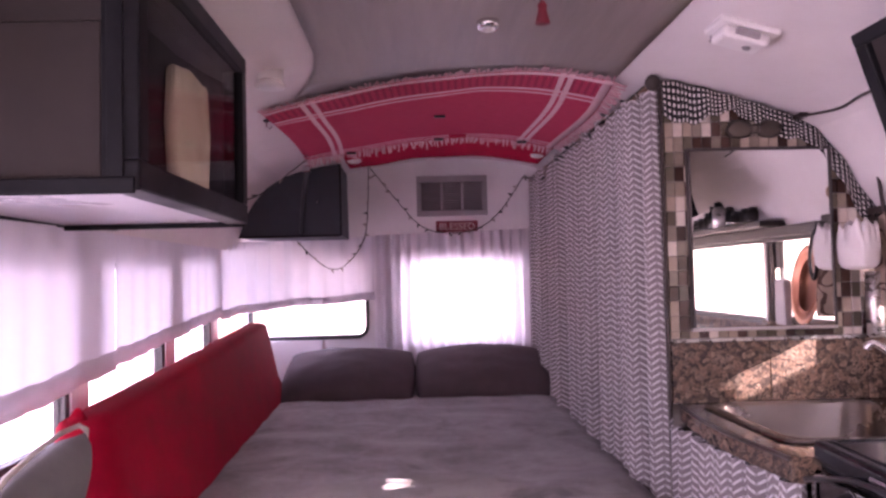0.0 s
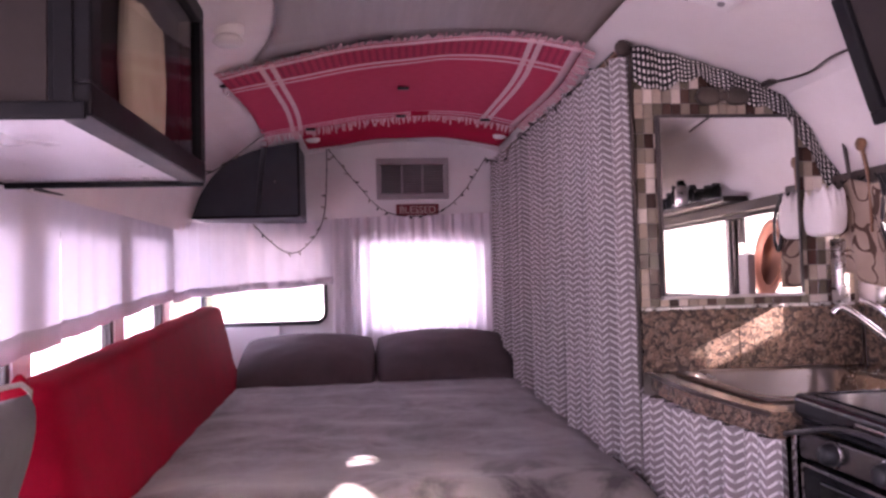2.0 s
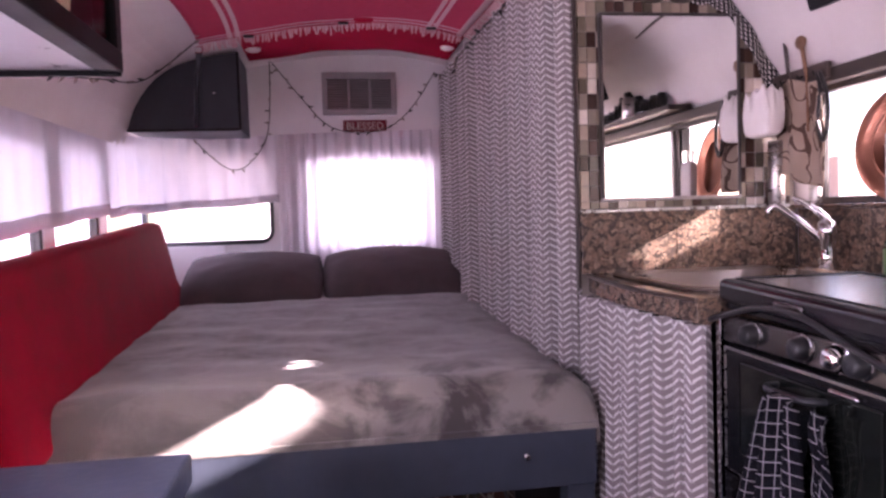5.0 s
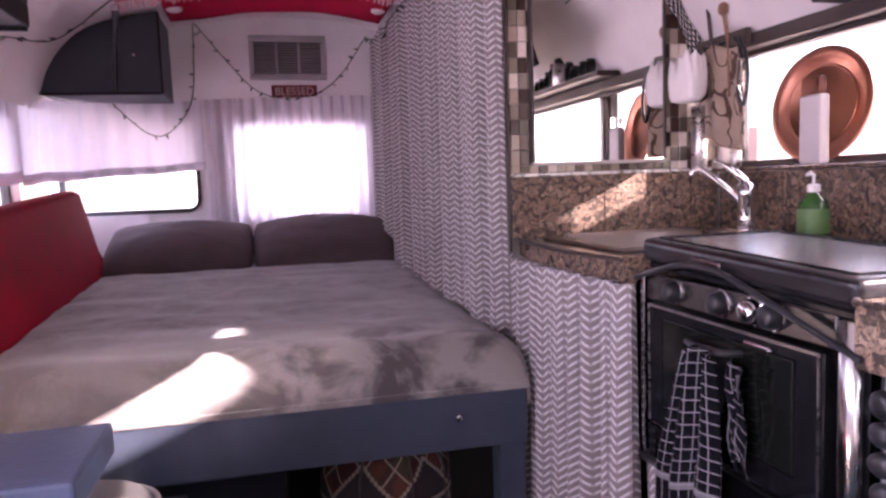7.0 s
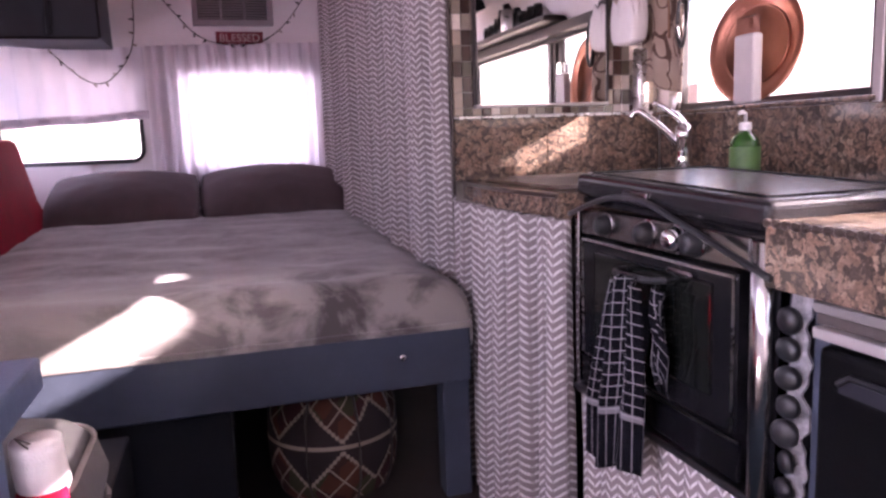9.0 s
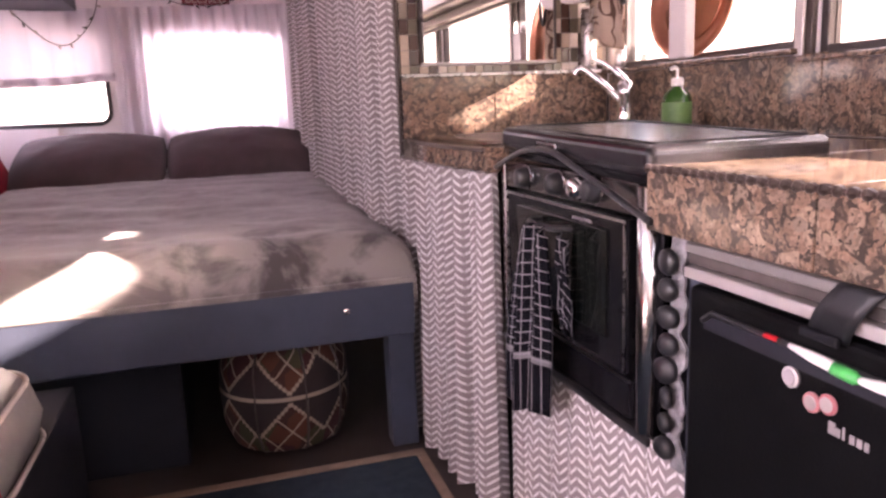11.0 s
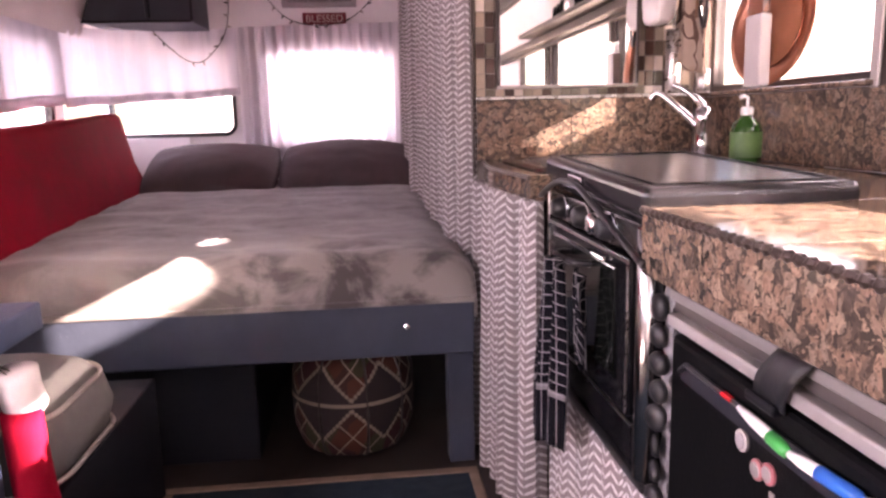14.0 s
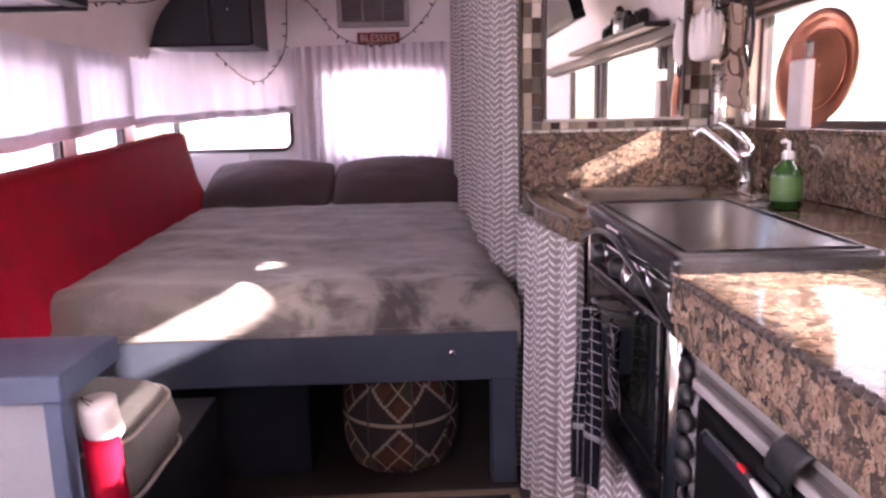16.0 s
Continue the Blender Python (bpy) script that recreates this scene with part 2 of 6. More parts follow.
def bed_cover():
    """Worn crushed plush: grey with mauve sheen, darker brushed patches."""
    m, nt, bsdf = material("grey_plush")
    tc = nt.nodes.new("ShaderNodeTexCoord")
    big = node(nt, "ShaderNodeTexNoise", Scale=4.0, Detail=6.0, Roughness=0.6, Distortion=0.6)
    nap = node(nt, "ShaderNodeTexNoise", Scale=22.0, Detail=4.0, Distortion=1.2)
    fine = node(nt, "ShaderNodeTexNoise", Scale=420.0)
    for n in (big, nap, fine):
        nt.links.new(tc.outputs["Object"], n.inputs["Vector"])
    f = math_node(nt, "ADD", math_node(nt, "MULTIPLY", big.outputs[0], 0.75), math_node(nt, "MULTIPLY", nap.outputs[0], 0.25))
    ramp = nt.nodes.new("ShaderNodeValToRGB")
    ramp.color_ramp.elements[0].position, ramp.color_ramp.elements[1].position = 0.36, 0.62
    ramp.color_ramp.elements[0].color, ramp.color_ramp.elements[1].color = (0.085, 0.072, 0.068, 1), (0.25, 0.225, 0.225, 1)
    nt.links.new(f, ramp.inputs[0])
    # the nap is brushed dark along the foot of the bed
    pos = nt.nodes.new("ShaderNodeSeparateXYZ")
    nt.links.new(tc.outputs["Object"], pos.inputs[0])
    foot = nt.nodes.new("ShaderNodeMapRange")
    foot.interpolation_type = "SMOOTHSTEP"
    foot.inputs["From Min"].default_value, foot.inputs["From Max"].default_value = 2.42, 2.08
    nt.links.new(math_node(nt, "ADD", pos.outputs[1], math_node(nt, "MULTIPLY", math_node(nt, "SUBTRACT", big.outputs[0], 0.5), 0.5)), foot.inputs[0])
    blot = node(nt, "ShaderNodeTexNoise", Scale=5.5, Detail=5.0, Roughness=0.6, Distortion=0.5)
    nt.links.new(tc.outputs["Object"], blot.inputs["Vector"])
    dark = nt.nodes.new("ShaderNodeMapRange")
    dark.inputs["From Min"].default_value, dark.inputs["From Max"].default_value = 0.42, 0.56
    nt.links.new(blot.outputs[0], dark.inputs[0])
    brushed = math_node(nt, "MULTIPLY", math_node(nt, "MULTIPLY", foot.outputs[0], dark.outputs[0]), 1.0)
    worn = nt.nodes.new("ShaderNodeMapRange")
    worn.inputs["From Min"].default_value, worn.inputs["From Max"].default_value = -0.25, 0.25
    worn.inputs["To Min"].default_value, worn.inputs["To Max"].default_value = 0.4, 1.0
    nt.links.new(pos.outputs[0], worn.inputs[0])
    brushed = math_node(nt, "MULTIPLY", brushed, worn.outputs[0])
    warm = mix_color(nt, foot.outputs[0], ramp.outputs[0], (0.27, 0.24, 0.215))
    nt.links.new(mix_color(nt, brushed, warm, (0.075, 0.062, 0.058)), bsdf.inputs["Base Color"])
    bsdf.inputs["Roughness"].default_value = 0.85
    bsdf.inputs["Sheen Weight"].default_value = 0.25
    bp = node(nt, "ShaderNodeBump", Strength=0.25, Distance=0.004)
    nt.links.new(math_node(nt, "ADD", fine.outputs[0], nap.outputs[0]), bp.inputs["Height"])
    nt.links.new(bp.outputs[0], bsdf.inputs["Normal"])
    return m


def check_fabric():
    """Black dish towel with a white window check."""
    m, nt, bsdf = material("black_check_cotton")
    uv, u, v = uv_axes(nt)
    a = math_node(nt, "LESS_THAN", math_node(nt, "FRACT", math_node(nt, "DIVIDE", u, 0.0225)), 0.085)
    b = math_node(nt, "LESS_THAN", math_node(nt, "FRACT", math_node(nt, "DIVIDE", v, 0.026)), 0.075)
    foot = math_node(nt, "GREATER_THAN", v, 0.125)
    band = math_node(nt, "LESS_THAN", math_node(nt, "ABSOLUTE", math_node(nt, "SUBTRACT", v, 0.128)), 0.008)
    b = math_node(nt, "MAXIMUM", math_node(nt, "MULTIPLY", b, foot), math_node(nt, "MULTIPLY", band, 0.55))
    both = math_node(nt, "MAXIMUM", math_node(nt, "MULTIPLY", a, 0.8), b)
    nt.links.new(mix_color(nt, both, (0.0045, 0.0045, 0.007), (0.25, 0.24, 0.25)), bsdf.inputs["Base Color"])
    bsdf.inputs["Roughness"].default_value = 0.95
    bsdf.inputs["Specular IOR Level"].default_value = 0.08
    weave_bump(nt, bsdf, uv, 400.0, 0.4)
    return m


def kilim_fabric():
    """Dark kilim: cream zigzag lines, small lozenges in rust, olive and maroon."""
    m, nt, bsdf = material("kilim_wool")
    uv, u, v = uv_axes(nt)
    uu = math_node(nt, "DIVIDE", u, 0.2067)
    su = math_node(nt, "MULTIPLY", math_node(nt, "ABSOLUTE", math_node(nt, "SUBTRACT", math_node(nt, "FRACT", uu), 0.5)), 2.0)
    vv = math_node(nt, "ABSOLUTE", math_node(nt, "SUBTRACT", v, 0.19))
    height = math_node(nt, "DIVIDE", vv, 0.115)
    zig = math_node(nt, "SUBTRACT", height, math_node(nt, "MULTIPLY", su, 0.9))
    jag = math_node(nt, "MULTIPLY", math_node(nt, "GREATER_THAN", math_node(nt, "FRACT", math_node(nt, "DIVIDE", u, 0.011)), 0.5), 0.045)
    line = math_node(nt, "LESS_THAN", math_node(nt, "ABSOLUTE", math_node(nt, "SUBTRACT", math_node(nt, "ADD", zig, jag), 0.15)), 0.055)
    p = math_node(nt, "FRACT", math_node(nt, "MULTIPLY", math_node(nt, "ADD", height, math_node(nt, "MULTIPLY", su, 0.9)), 1.15))
    q = math_node(nt, "FRACT", math_node(nt, "MULTIPLY", zig, 1.15))
    inside = math_node(nt, "GREATER_THAN", zig, 0.15)
    net = math_node(nt, "MULTIPLY", inside, math_node(nt, "LESS_THAN", math_node(nt, "MINIMUM", p, q), 0.07))
    mid = math_node(nt, "LESS_THAN", vv, 0.006)
    cells = node(nt, "ShaderNodeTexVoronoi", Scale=16.0)
    nt.links.new(uv, cells.inputs["Vector"])
    sepc = nt.nodes.new("ShaderNodeSeparateColor")
    nt.links.new(cells.outputs["Color"], sepc.inputs[0])
    ramp = nt.nodes.new("ShaderNodeValToRGB")
    ramp.color_ramp.interpolation = "CONSTANT"
    els = ramp.color_ramp.elements
    els[0].color = (0.048, 0.016, 0.011, 1)
    els[1].position, els[1].color = 0.3, (0.045, 0.04, 0.016, 1)
    for pos, c in ((0.55, (0.085, 0.026, 0.012)), (0.8, (0.05, 0.011, 0.011))):
        els.new(pos).color = (*c, 1)
    nt.links.new(sepc.outputs[0], ramp.inputs[0])
    base = mix_color(nt, inside, (0.025, 0.016, 0.016), ramp.outputs[0])
    cream = math_node(nt, "MAXIMUM", math_node(nt, "MAXIMUM", line, net), mid)
    nt.links.new(mix_color(nt, cream, base, (0.30, 0.245, 0.19)), bsdf.inputs["Base Color"])
    bsdf.inputs["Roughness"].default_value = 0.95
    weave_bump(nt, bsdf, uv, 300.0, 0.6)
    return m


def vine_print():
    """Tan cotton towel printed with dark curling lines."""
    m, nt, bsdf = material("vine_printed_cotton")
    tc = nt.nodes.new("ShaderNodeTexCoord")
    curl = node(nt, "ShaderNodeTexNoise", Scale=11.0, Detail=1.0, Distortion=0.8)
    tone = node(nt, "ShaderNodeTexNoise", Scale=9.0, Detail=5.0)
    for n in (curl, tone):
        nt.links.new(tc.outputs["Object"], n.inputs["Vector"])
    line = math_node(nt, "LESS_THAN", math_node(nt, "ABSOLUTE", math_node(nt, "SUBTRACT", curl.outputs[0], 0.5)), 0.028)
    ground = mix_color(nt, tone.outputs[0], (0.24, 0.175, 0.13), (0.42, 0.33, 0.26))
    nt.links.new(mix_color(nt, line, ground, (0.075, 0.040, 0.026)), bsdf.inputs["Base Color"])
    bsdf.inputs["Roughness"].default_value = 0.95
    weave_bump(nt, bsdf, tc.outputs["Object"], 400.0, 0.3)
    return m


def glass_pane():
    m, nt, bsdf = material("window_glass")
    bsdf.inputs["Transmission Weight"].default_value = 1.0
    bsdf.inputs["Roughness"].default_value = 0.02
    bsdf.inputs["IOR"].default_value = 1.1
    return m


def mirror_glass():
    m, nt, bsdf = material("mirror_glass")
    bsdf.inputs["Base Color"].default_value = (0.86, 0.86, 0.85, 1)
    bsdf.inputs["Metallic"].default_value = 1.0
    bsdf.inputs["Roughness"].default_value = 0.02
    return m


def bead_net():
    """Black scarf with rows of small white dots."""
    m, nt, bsdf = material("black_dotted_cloth")
    uv, u, v = uv_axes(nt)
    fu = math_node(nt, "SUBTRACT", math_node(nt, "FRACT", math_node(nt, "DIVIDE", u, 0.0155)), 0.5)
    fv = math_node(nt, "SUBTRACT", math_node(nt, "FRACT", math_node(nt, "DIVIDE", v, 0.0155)), 0.5)
    r = math_node(nt, "ADD", math_node(nt, "MULTIPLY", fu, fu), math_node(nt, "MULTIPLY", fv, fv))
    nt.links.new(mix_color(nt, math_node(nt, "LESS_THAN", r, 0.075), (0.010, 0.009, 0.010), (0.66, 0.61, 0.58)), bsdf.inputs["Base Color"])
    bsdf.inputs["Roughness"].default_value = 0.8
    return m


CHEVRON, TOWEL_RED, PLUSH, CHECK, KILIM, BEADS = chevron_fabric(), towel_fabric(), bed_cover(), check_fabric(), kilim_fabric(), bead_net()
SHEER = sheer_fabric("white_curtain_cloth", (0.80, 0.75, 0.79), 0.36)
VALANCE = sheer_fabric("white_valance_cotton", (0.76, 0.72, 0.78), 0.22)
HEM = sheer_fabric("white_curtain_hem", (0.74, 0.69, 0.75), 0.19)
GRANITE = granite("brown_granite")
MOSAIC = pick_tile("mosaic", [(0.55, 0.47, 0.40), (0.050, 0.026, 0.021), (0.26, 0.215, 0.165), (0.62, 0.55, 0.48), (0.125, 0.11, 0.08), (0.070, 0.036, 0.027), (0.36, 0.29, 0.225), (0.095, 0.078, 0.055), (0.042, 0.022, 0.018), (0.22, 0.185, 0.145)])
GROUT = surface("grey_grout", (0.26, 0.235, 0.21), rough=0.9)
WHITE_VINYL = surface("white_vinyl_skin", (0.76, 0.71, 0.70), (0.68, 0.62, 0.61), rough=0.5, scale=2.5, bump=0.25, fine=140)
WHITE_PAINT = surface("white_paint", (0.78, 0.74, 0.75), (0.70, 0.66, 0.68), rough=0.45, scale=3, bump=0.1)
GREY_PANEL = surface("grey_brushed_ceiling_panel", (0.255, 0.21, 0.19), (0.175, 0.145, 0.13), rough=0.42, scale=3.0, stretch=(9, 0.8, 1), fine=60, bump=0.2)
CABINET_SLATE = surface("slate_cabinet_laminate", (0.050, 0.054, 0.070), (0.037, 0.040, 0.053), rough=0.5, scale=5, bump=0.15, spec=0.25)
CHARCOAL = surface("charcoal_paint", (0.020, 0.021, 0.027), (0.014, 0.014, 0.019), rough=0.55, scale=5, bump=0.15, spec=0.2)
BROWN_BLACK = surface("dark_brown_laminate", (0.042, 0.034, 0.032), (0.031, 0.026, 0.024), rough=0.5, scale=4, bump=0.12, spec=0.12)
BLACK_FRAME = surface("black_painted_frame", (0.009, 0.009, 0.011), (0.006, 0.006, 0.008), rough=0.45, bump=0.1, spec=0.16)
BLUE_GREY = surface("blue_grey_paint", (0.046, 0.056, 0.080), (0.033, 0.041, 0.060), rough=0.45, scale=7, bump=0.25, fine=50)
BENCH_BLUE = surface("blue_bench_paint", (0.060, 0.085, 0.150), (0.042, 0.062, 0.112), rough=0.42, scale=7, bump=0.25, fine=50)
PALE_GREY = surface("pale_grey_paint", (0.27, 0.275, 0.31), (0.21, 0.215, 0.25), rough=0.5, scale=6, bump=0.15)
RED_CLOTH = surface("red_stretch_fabric", (0.30, 0.005, 0.020), (0.22, 0.004, 0.014), rough=0.85, scale=9, bump=0.35, fine=420, spec=0.1)
RED_BAND = surface("red_ceiling_cloth", (0.50, 0.012, 0.05), (0.40, 0.008, 0.035), rough=0.9, scale=8, bump=0.3, fine=300, spec=0.1)
PILLOW_CLOTH = surface("taupe_pillow_cotton", (0.105, 0.078, 0.082), (0.080, 0.058, 0.062), rough=0.85, scale=8, bump=0.35, fine=260, sheen=0.05, spec=0.2)
CUSHION_GREY = surface("grey_canvas", (0.17, 0.165, 0.16), (0.13, 0.125, 0.122), rough=0.9, scale=8, bump=0.4, fine=300, spec=0.2)
PIPING = surface("cream_piping", (0.50, 0.46, 0.41), rough=0.85, bump=0.3, fine=400)
STEEL = surface("brushed_steel", (0.62, 0.60, 0.58), (0.50, 0.48, 0.47), rough=0.28, metal=1.0, scale=2, stretch=(30, 1, 30), bump=0.04, spread=0.06)
POST_STEEL = surface("satin_steel_post", (0.56, 0.55, 0.545), (0.45, 0.44, 0.435), rough=0.16, metal=1.0, scale=3, stretch=(20, 20, 1), bump=0.02, spread=0.05)
PANEL_STEEL = surface("smoky_steel", (0.30, 0.285, 0.28), (0.22, 0.21, 0.205), rough=0.24, metal=1.0, scale=3, stretch=(1, 14, 1), bump=0.04, spread=0.06)
CHROME = surface("chrome", (0.82, 0.82, 0.83), (0.76, 0.76, 0.78), rough=0.07, metal=1.0, bump=0.0, spread=0.04)
ENAMEL = surface("black_enamel", (0.007, 0.007, 0.008), (0.005, 0.005, 0.006), rough=0.12, bump=0.03, spread=0.05, spec=0.2)
LID_BLACK = surface("black_lid_enamel", (0.013, 0.012, 0.014), (0.010, 0.009, 0.011), rough=0.22, scale=5, bump=0.03, fine=300, spread=0.03)
OVEN_GLASS = surface("smoked_oven_glass", (0.006, 0.007, 0.006), (0.005, 0.006, 0.005), rough=0.05, bump=0.0, spread=0.02)
BLACK_PLASTIC = surface("black_plastic", (0.014, 0.014, 0.016), rough=0.35, bump=0.1)
FRIDGE_BLACK = surface("black_fridge_skin", (0.0045, 0.0045, 0.005), rough=0.4, bump=0.1, fine=220, spec=0.06)
COPPER = surface("hammered_copper", (0.60, 0.28, 0.185), (0.46, 0.19, 0.12), rough=0.32, metal=1.0, scale=7, bump=0.25, fine=50)
WHITE_CLOTH = surface("white_terry", (0.76, 0.72, 0.70), (0.68, 0.63, 0.62), rough=0.95, bump=0.5, fine=330, spec=0.2)
BROWN_CLOTH = vine_print()
GREEN_SOAP = surface("green_soap", (0.020, 0.085, 0.012), (0.015, 0.065, 0.010), rough=0.12, bump=0.02, coat=0.6)
LABEL_GREEN = surface("pale_green_label", (0.085, 0.18, 0.05), (0.05, 0.12, 0.035), rough=0.5, scale=30)
WHITE_PLASTIC = surface("white_plastic", (0.80, 0.77, 0.75), (0.72, 0.69, 0.67), rough=0.35, bump=0.03)
DISPENSER = surface("off_white_plastic", (0.54, 0.49, 0.49), (0.46, 0.42, 0.42), rough=0.4, bump=0.05)
RED_PLASTIC = surface("red_plastic", (0.60, 0.015, 0.02), rough=0.35, bump=0.03)
GREEN_PLASTIC = surface("green_plastic", (0.03, 0.40, 0.09), rough=0.35, bump=0.03)
BLUE_PLASTIC = surface("blue_plastic", (0.02, 0.16, 0.62), rough=0.35, bump=0.03)
VENT_GREY = surface("grey_vent_plastic", (0.34, 0.31, 0.32), (0.27, 0.245, 0.255), rough=0.6, bump=0.1)
SIGN_RED = surface("red_wood_sign", (0.20, 0.008, 0.02), (0.14, 0.006, 0.015), rough=0.6, bump=0.3)
CREAM = surface("cream_letters", (0.60, 0.52, 0.48), rough=0.7)
WIRE = surface("dark_green_wire", (0.020, 0.022, 0.018), rough=0.5, bump=0.05)
BULB = surface("clear_mini_bulb", (0.35, 0.30, 0.27), rough=0.15, bump=0.0)
FLOOR_DARK = surface("dark_floor_planks", (0.050, 0.036, 0.030), (0.032, 0.024, 0.021), rough=0.5, scale=4, stretch=(6, 1, 1), bump=0.2)
RUG_NAVY = surface("navy_rug", (0.030, 0.048, 0.062), (0.018, 0.030, 0.042), rough=0.95, scale=25, bump=0.6, fine=300, spec=0.2)
RUG_TAN = surface("tan_rug_border", (0.30, 0.22, 0.16), (0.22, 0.16, 0.12), rough=0.95, scale=25, bump=0.6, fine=300, spec=0.2)
DULL_STEEL = surface("tarnished_steel", (0.105, 0.088, 0.082), (0.07, 0.06, 0.056), rough=0.45, metal=0.4, scale=3, stretch=(1, 8, 1), bump=0.05)
LACE = surface("grey_white_lace", (0.30, 0.29, 0.30), (0.12, 0.12, 0.125), rough=0.95, scale=55, bump=0.8, fine=200, spec=0.1)
SINK_STEEL = surface("satin_sink_steel", (0.36, 0.325, 0.295), (0.29, 0.26, 0.235), rough=0.27, metal=1.0, scale=3, bump=0.03, spread=0.05)
LIP_GREY = surface("grey_painted_lip", (0.17, 0.155, 0.15), (0.13, 0.12, 0.115), rough=0.5, bump=0.05)
RUBBER = surface("black_rubber_gasket", (0.015, 0.015, 0.017), rough=0.6)
ALU = surface("dark_window_frame", (0.055, 0.045, 0.043), (0.035, 0.030, 0.030), rough=0.4, metal=0.2)
PALE_FRAME = surface("aged_aluminium", (0.52, 0.48, 0.47), (0.42, 0.39, 0.38), rough=0.4, metal=0.6)
TRIM_DARK = surface("dark_wood_trim", (0.045, 0.030, 0.025), (0.028, 0.019, 0.016), rough=0.4, scale=9, stretch=(1, 1, 6))
WOOD_BROWN = surface("brown_wood", (0.24, 0.12, 0.06), (0.16, 0.075, 0.038), rough=0.45, scale=10, stretch=(1, 6, 6))
GROUND_DUST = surface("pale_dusty_ground", (0.48, 0.38, 0.30), (0.36, 0.28, 0.22), rough=0.95, scale=0.6, bump=0.5, fine=9)
PINK_WALL = surface("pale_pink_stucco", (0.62, 0.40, 0.33), (0.52, 0.33, 0.28), rough=0.9, scale=0.9, bump=0.4, fine=30)
PEWTER = surface("dull_pewter", (0.12, 0.10, 0.085), (0.07, 0.06, 0.05), rough=0.42, metal=0.7)
CREAM_INSERT = surface("cream_insert_cloth", (0.74, 0.66, 0.50), (0.60, 0.52, 0.38), rough=0.95, scale=14, bump=0.5, fine=200, spec=0.1)
UNDERSIDE = surface("grey_lacquer_underside", (0.52, 0.48, 0.50), (0.42, 0.385, 0.40), rough=0.3, scale=5, bump=0.08)
GLASS, MIRROR = glass_pane(), mirror_glass()


# ---- building helpers ----
def part(name, bm, mat, parent=None, label="", smooth=False):
    me = bpy.data.meshes.new(name)
    bm.normal_update()
    bm.to_mesh(me)
    bm.free()
    if smooth:
        me.polygons.foreach_set("use_smooth", [True] * len(me.polygons))
    me.materials.append(mat)
    ob = new(name, me)
    if parent:
        ob.parent = parent
        ob.matrix_parent_inverse = parent.matrix_basis.inverted() if parent.parent is None else (parent.parent.matrix_basis @ parent.matrix_parent_inverse @ parent.matrix_basis).inverted()
    if label:
        tagged(ob, label)
    return ob


def thing(name, base, label, category, group="", kind=""):
    e = new(name)
    e.empty_display_size = 0.1
    e.matrix_basis = Matrix.Translation(base)
    return tagged(e, label, category, group, kind)


def add_box(bm, x0, x1, y0, y1, z0, z1, bevel=0.0, seg=2, m=None):
    made = bmesh.ops.create_cube(bm, size=1.0)["verts"]
    for v in made:
        v.co = Vector((x0 + (v.co.x + 0.5) * (x1 - x0), y0 + (v.co.y + 0.5) * (y1 - y0), z0 + (v.co.z + 0.5) * (z1 - z0)))
    if bevel:
        edges = list({e for v in made for e in v.link_edges})
        made = bmesh.ops.bevel(bm, geom=edges, offset=bevel, segments=seg, affect="EDGES", profile=0.5)["verts"]
    if m is not None:
        bmesh.ops.transform(bm, matrix=m, verts=list({v for v in made}))
    return bm


def box(x0, x1, y0, y1, z0, z1, bevel=0.0, seg=2, m=None):
    return add_box(bmesh.new(), x0, x1, y0, y1, z0, z1, bevel, seg, m)


def lathe(profile, centre, axis="z", seg=32, tilt=None):
    """A turned solid from (radius, height) pairs."""
    bm = bmesh.new()
    rings = []
    for r, h in profile:
        ring = []
        for i in range(seg):
            a = 2 * math.pi * i / seg
            ring.append(bm.verts.new((r * math.cos(a), r * math.sin(a), h)))
        rings.append(ring)
    for a, b in zip(rings, rings[1:]):
        for i in range(seg):
            bm.faces.new((a[i], a[(i + 1) % seg], b[(i + 1) % seg], b[i]))
    bm.faces.new(list(reversed(rings[0])))
    bm.faces.new(rings[-1])
    turn = {"z": Matrix(), "x": Matrix.Rotation(radians(90), 4, "Y"), "y": Matrix.Rotation(radians(-90), 4, "X")}[axis]
    if tilt is not None:
        turn = tilt @ turn
    bmesh.ops.transform(bm, matrix=Matrix.Translation(centre) @ turn, verts=bm.verts)
    bmesh.ops.recalc_face_normals(bm, faces=bm.faces)
    return bm


def tube(points, radius, seg=8, bm=None):
    """A round bar along a line of points."""
    bm = bm or bmesh.new()
    pts = [Vector(p) for p in points]
    rings = []
    for i, p in enumerate(pts):
        d = (pts[min(i + 1, len(pts) - 1)] - pts[max(i - 1, 0)]).normalized()
        side = d.cross(Vector((0, 0, 1)))
        side = side.normalized() if side.length > 0.01 else Vector((1, 0, 0))
        up = side.cross(d)
        r = radius[i] if isinstance(radius, (list, tuple)) else radius
        rings.append([bm.verts.new(p + r * (math.cos(2 * math.pi * k / seg) * side + math.sin(2 * math.pi * k / seg) * up)) for k in range(seg)])
    for a, b in zip(rings, rings[1:]):
        for k in range(seg):
            bm.faces.new((a[k], a[(k + 1) % seg], b[(k + 1) % seg], b[k]))
    bm.faces.new(list(reversed(rings[0])))
    bm.faces.new(rings[-1])
    bmesh.ops.recalc_face_normals(bm, faces=bm.faces)
    return bm


